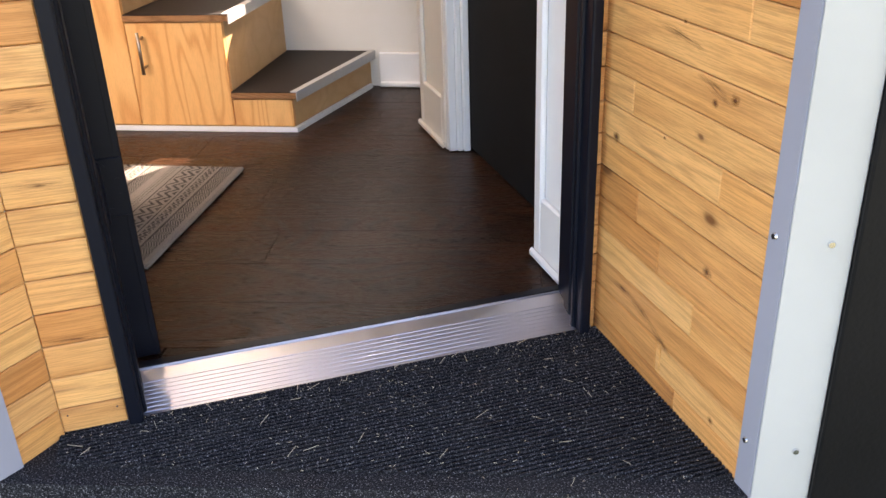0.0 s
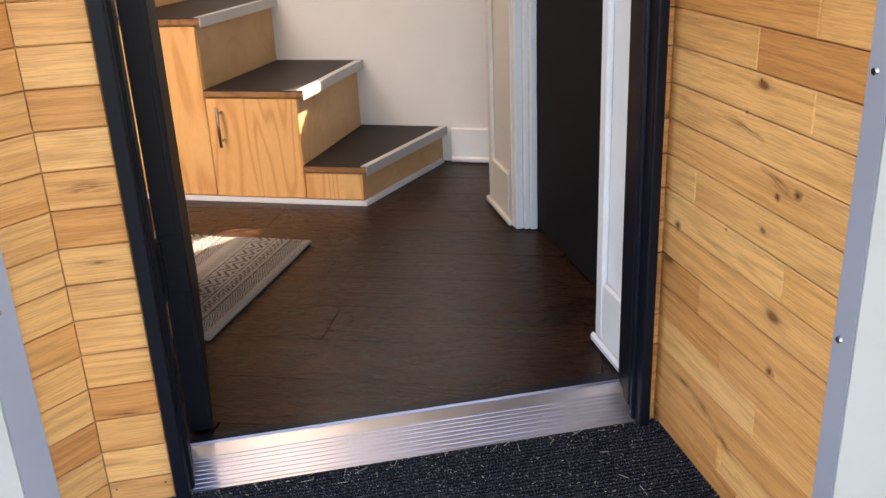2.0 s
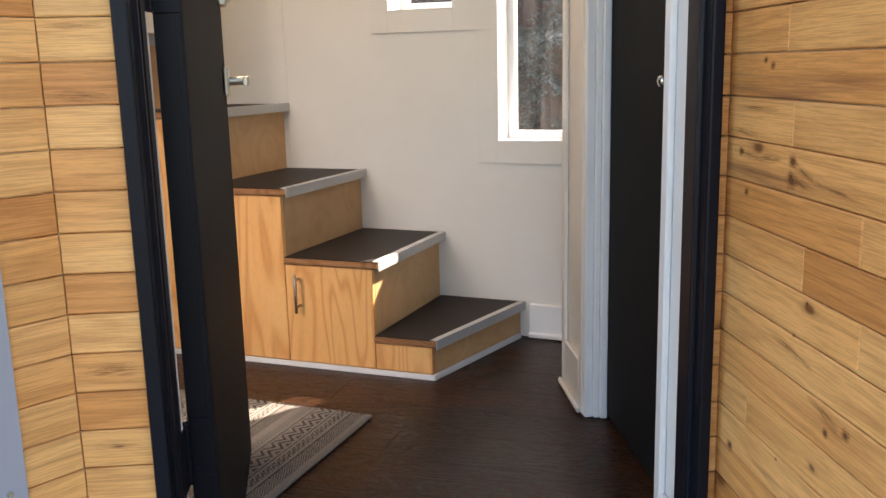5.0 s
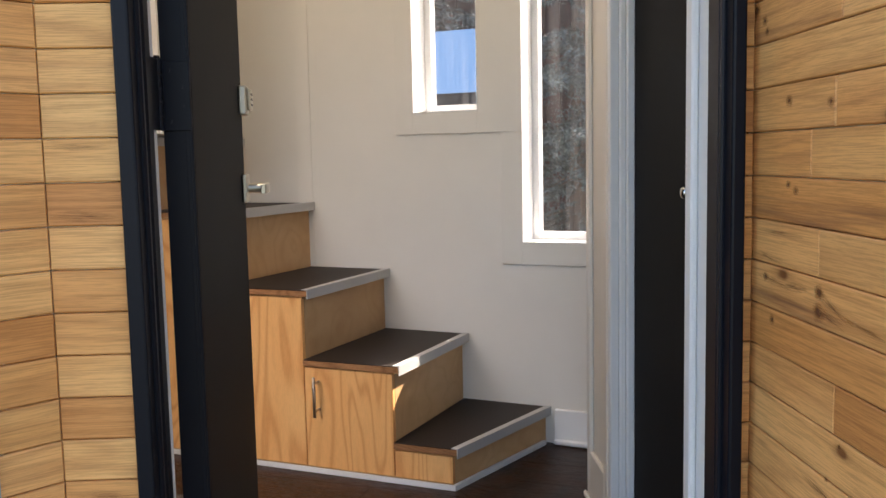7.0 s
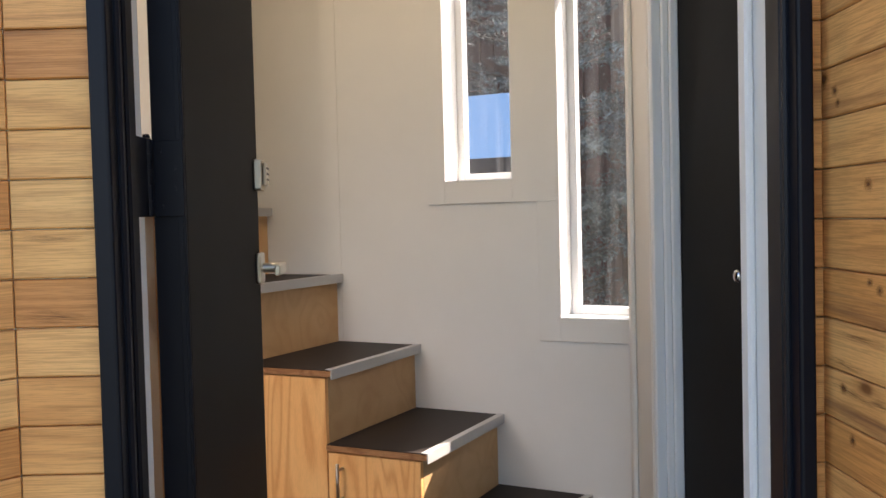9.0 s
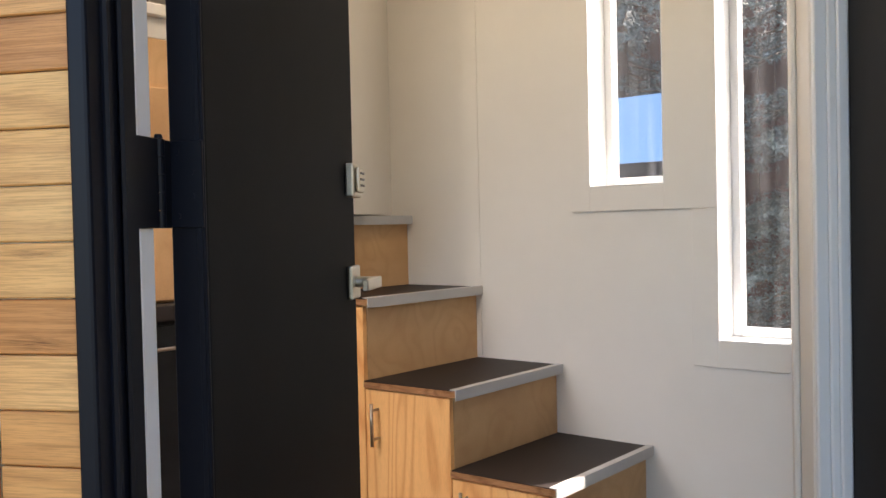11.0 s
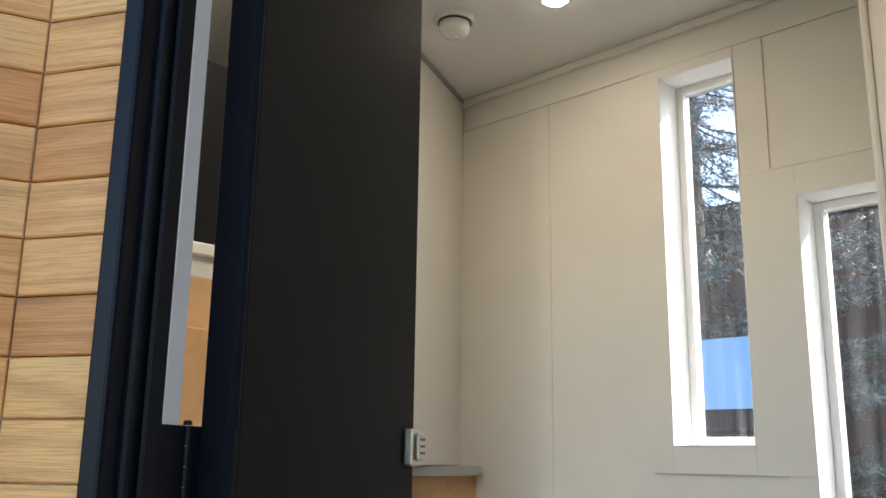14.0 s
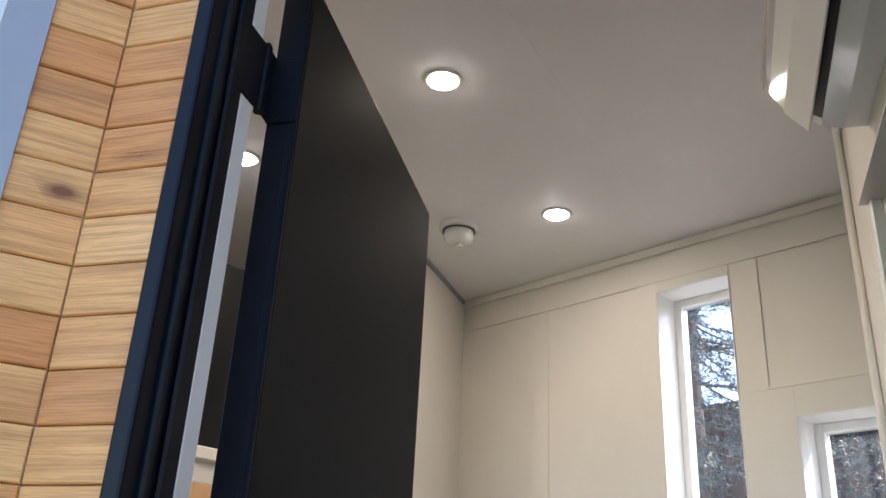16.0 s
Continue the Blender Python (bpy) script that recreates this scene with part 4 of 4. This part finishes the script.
def clad(name, length, origin, rz, z_phase, joints, seed, butt={}):
    """Courses of oak boards along local x from origin; local -y looks at the viewer."""
    rnd = random.Random(seed)
    th = thing(name, "honey oak boards with knots and fine grain", "wall", kind="structure")
    z = z_phase
    while z < ZC:
        cuts = [0.0, length]
        if joints:
            cuts = sorted({0.0, length, *[c for c in (rnd.uniform(0.08, length * 0.6), rnd.uniform(0.4 * length, length * 1.25)) if 0.05 < c < length - 0.05]})
        course = round((z - 0.8525) / PITCH)
        if course in butt:
            cuts = [0.0, *butt[course], length]
        rows = [(z, PITCH)]
        for z0, hgt in rows:
            for a, c in zip(cuts, cuts[1:]):
                base = Matrix.Translation((*origin, 0)) @ pose(0, 0, 0, 0, 0, rz)
                dy = rnd.uniform(-0.0008, 0.0)
                plank(th, c - a, hgt, base @ Matrix.Translation(((a + c) / 2, dy, z0 + hgt / 2)))
        z += PITCH
    return th


left_wall = clad("oak_cladding", 0.103, at_uv(-0.107, -0.002), TURN, 0.804 - PITCH * 15, False, 2)
# left return, from the corner out to the metal trim
_c = Vector((*at_uv(-0.1065, -0.013), 0))
_e = Vector((LC[0] + 0.004, LC[1] + 0.006, 0))
clad("oak_cladding", (_e - _c).length, (_e.x - 0.008, _e.y + 0.004), math.degrees(math.atan2(_c.y - _e.y, _c.x - _e.x)), 0.804 - PITCH * 15, False, 5)
# right wall of the recess
RIGHT_FACE = Matrix.Translation((*at_uv(0.8745, 0.008), 0)) @ pose(0, 0, 0, 0, 0, TURN - 90)
right_wall = clad("oak_cladding", 0.492, at_uv(0.8745, 0.008), TURN - 90, 0.8525 - PITCH * 16, True, 11, butt=RIGHT_BUTTS)
clad("oak_cladding", 0.0195, at_uv(0.8445, 0.009), TURN, 0.8525 - PITCH * 16, False, 12)


def blemish_mesh(name, material):
    """A unit disc facing -y."""
    bm = bmesh.new()
    ring = [bm.verts.new((math.cos(k * math.pi / 10), 0, math.sin(k * math.pi / 10))) for k in range(20)]
    bm.faces.new(ring)
    me = finish(bm, name, material)
    return me


# brown streaks in the boards beside the hinge jamb: along, height, half length, half width, tilt
LEFT_STREAKS = [(0.05, 0.935, 0.058, 0.012, 2), (0.055, 0.542, 0.056, 0.017, -2), (0.055, 0.424, 0.055, 0.014, 3), (0.05, 1.029, 0.058, 0.007, 1), (0.06, 1.709, 0.052, 0.013, 0), (0.05, 0.162, 0.055, 0.008, 2)]
KNOT_ME, STREAK_ME = blemish_mesh("knot", KNOT), blemish_mesh("mineral_streak", STREAK)


def blemish(parent, base, me, x, z, rx, rz, tilt=0.0, lift=0.0):
    ob = new(me.name, me)
    ob.parent = parent
    ob.matrix_world = base @ Matrix.Translation((x, -0.0112 - lift, z)) @ pose(0, 0, 0, 0, tilt, 0) @ Matrix.Diagonal((rx, 1, rz, 1))


for v, z, r in ((-0.381, 0.557, 0.011), (-0.336, 0.541, 0.008), (-0.359, 0.290, 0.012), (-0.408, 0.057, 0.008), (-0.214, 0.452, 0.004), (-0.217, 0.854, 0.013),
                (-0.216, 0.829, 0.016), (-0.082, 0.797, 0.009), (-0.059, 0.852, 0.008), (-0.014, 1.212, 0.014), (-0.044, 1.195, 0.010), (-0.051, 1.180, 0.007),
                (-0.124, 1.084, 0.010), (-0.235, 1.077, 0.009), (-0.126, 0.979, 0.007), (-0.148, 0.972, 0.008), (-0.060, 0.405, 0.013), (-0.275, 0.685, 0.004), (-0.245, 0.635, 0.005)):
    blemish(right_wall, RIGHT_FACE, KNOT_ME, -0.001 - v, z - 0.0175, r * 1.25, r)
# brown mineral streaks that sweep round the knots
for v, z, rx, rz, tilt in ((-0.115, 0.139, 0.045, 0.010, -2), (-0.185, 0.128, 0.060, 0.012, 12), (-0.250, 0.108, 0.050, 0.011, 16), (-0.075, 0.851, 0.050, 0.007, 3), (-0.150, 0.850, 0.060, 0.008, -4),
                           (-0.250, 0.842, 0.055, 0.010, 16), (-0.330, 0.829, 0.070, 0.006, 4), (-0.245, 0.828, 0.045, 0.010, 10), (-0.10, 0.915, 0.090, 0.006, 0), (-0.07, 0.880, 0.060, 0.007, 3), (-0.335, 0.560, 0.060, 0.013, 14), (-0.23, 0.615, 0.08, 0.010, 8)):
    blemish(right_wall, RIGHT_FACE, STREAK_ME, -0.001 - v, z - 0.0175, rx, rz, tilt, 0.0002)
LEFT_FACE = Matrix.Translation((*at_uv(-0.107, -0.002), 0)) @ pose(0, 0, 0, 0, 0, TURN)
for x, z, rx, rz, tilt in LEFT_STREAKS:
    blemish(left_wall, LEFT_FACE, STREAK_ME, x, z, rx, rz, tilt, 0.0002)
for x in (0.012, 0.090):
    part("nail", cyl(bmesh.new(), (x, -0.0105, 0.022), (x, -0.0118, 0.022), 0.0016, n=8), DARKMETAL, left_wall, m=LEFT_FACE)

floor_th = bpy.data.objects["floor"]
BW = 0.175
FROT = 5.5


def floor_boards():
    rnd = random.Random(21)
    base = Matrix.Translation((0.034, 0.555, 0)) @ pose(0, 0, 0, 0, 0, FROT)
    meshes = {}
    for r in range(-5, 9):
        rnd.random()
        cuts = [-1.9]
        if r == 0:
            cuts += [-0.85, 0.0, 1.1]
        elif r == -1:
            cuts += [-0.5, 0.62, 1.3]
        else:
            c = -1.9 + rnd.uniform(0.3, 0.9)
            while c < 1.2:
                cuts.append(c)
                c += rnd.uniform(0.5, 0.95)
        cuts.append(1.5)
        for a, c in zip(cuts, cuts[1:]):
            L = round(c - a, 2)
            mid = base @ Vector(((a + c) / 2, (r + 0.5) * BW, 0))
            if mid.y > YN + 0.05 or mid.y < -0.2:
                continue
            m = base @ Matrix.Translation(((a + c) / 2, (r + 0.5) * BW, 0))
            near = min((MD.inverted() @ (m @ Vector((sx * L / 2, sy * BW / 2, 0)))).y for sx in (-1, 1) for sy in (-1, 1)) < 0.123
            key = (L, len(meshes)) if near else L
            if key not in meshes:
                bm = bmesh.new()
                l, h, c2 = L / 2 - 0.0003, BW / 2 - 0.0003, 0.0012
                top = [bm.verts.new((sx * (l - c2), sy * (h - c2), 0)) for sx, sy in ((-1, -1), (1, -1), (1, 1), (-1, 1))]
                lo = [bm.verts.new((sx * l, sy * h, -c2)) for sx, sy in ((-1, -1), (1, -1), (1, 1), (-1, 1))]
                bt = [bm.verts.new((sx * l, sy * h, -0.011)) for sx, sy in ((-1, -1), (1, -1), (1, 1), (-1, 1))]
                bm.faces.new(top)
                for q, w in ((top, lo), (lo, bt)):
                    for i in range(4):
                        j = (i + 1) % 4
                        bm.faces.new((q[i], w[i], w[j], q[j]))
                if near:
                    inv = m.inverted()
                    bmesh.ops.bisect_plane(bm, geom=[*bm.verts, *bm.edges, *bm.faces], plane_co=inv @ (MD @ Vector((0, 0.123, 0))), plane_no=inv.to_3x3() @ (MD.to_3x3() @ Vector((0, -1, 0))), clear_outer=True)
                meshes[key] = finish(bm, "floor_board", FLOORWOOD)
            if not meshes[key].polygons:
                continue
            o = new("floor_board", meshes[key])
            o.parent = floor_th
            o.matrix_world = base @ Matrix.Translation(((a + c) / 2, (r + 0.5) * BW, 0))


floor_boards()
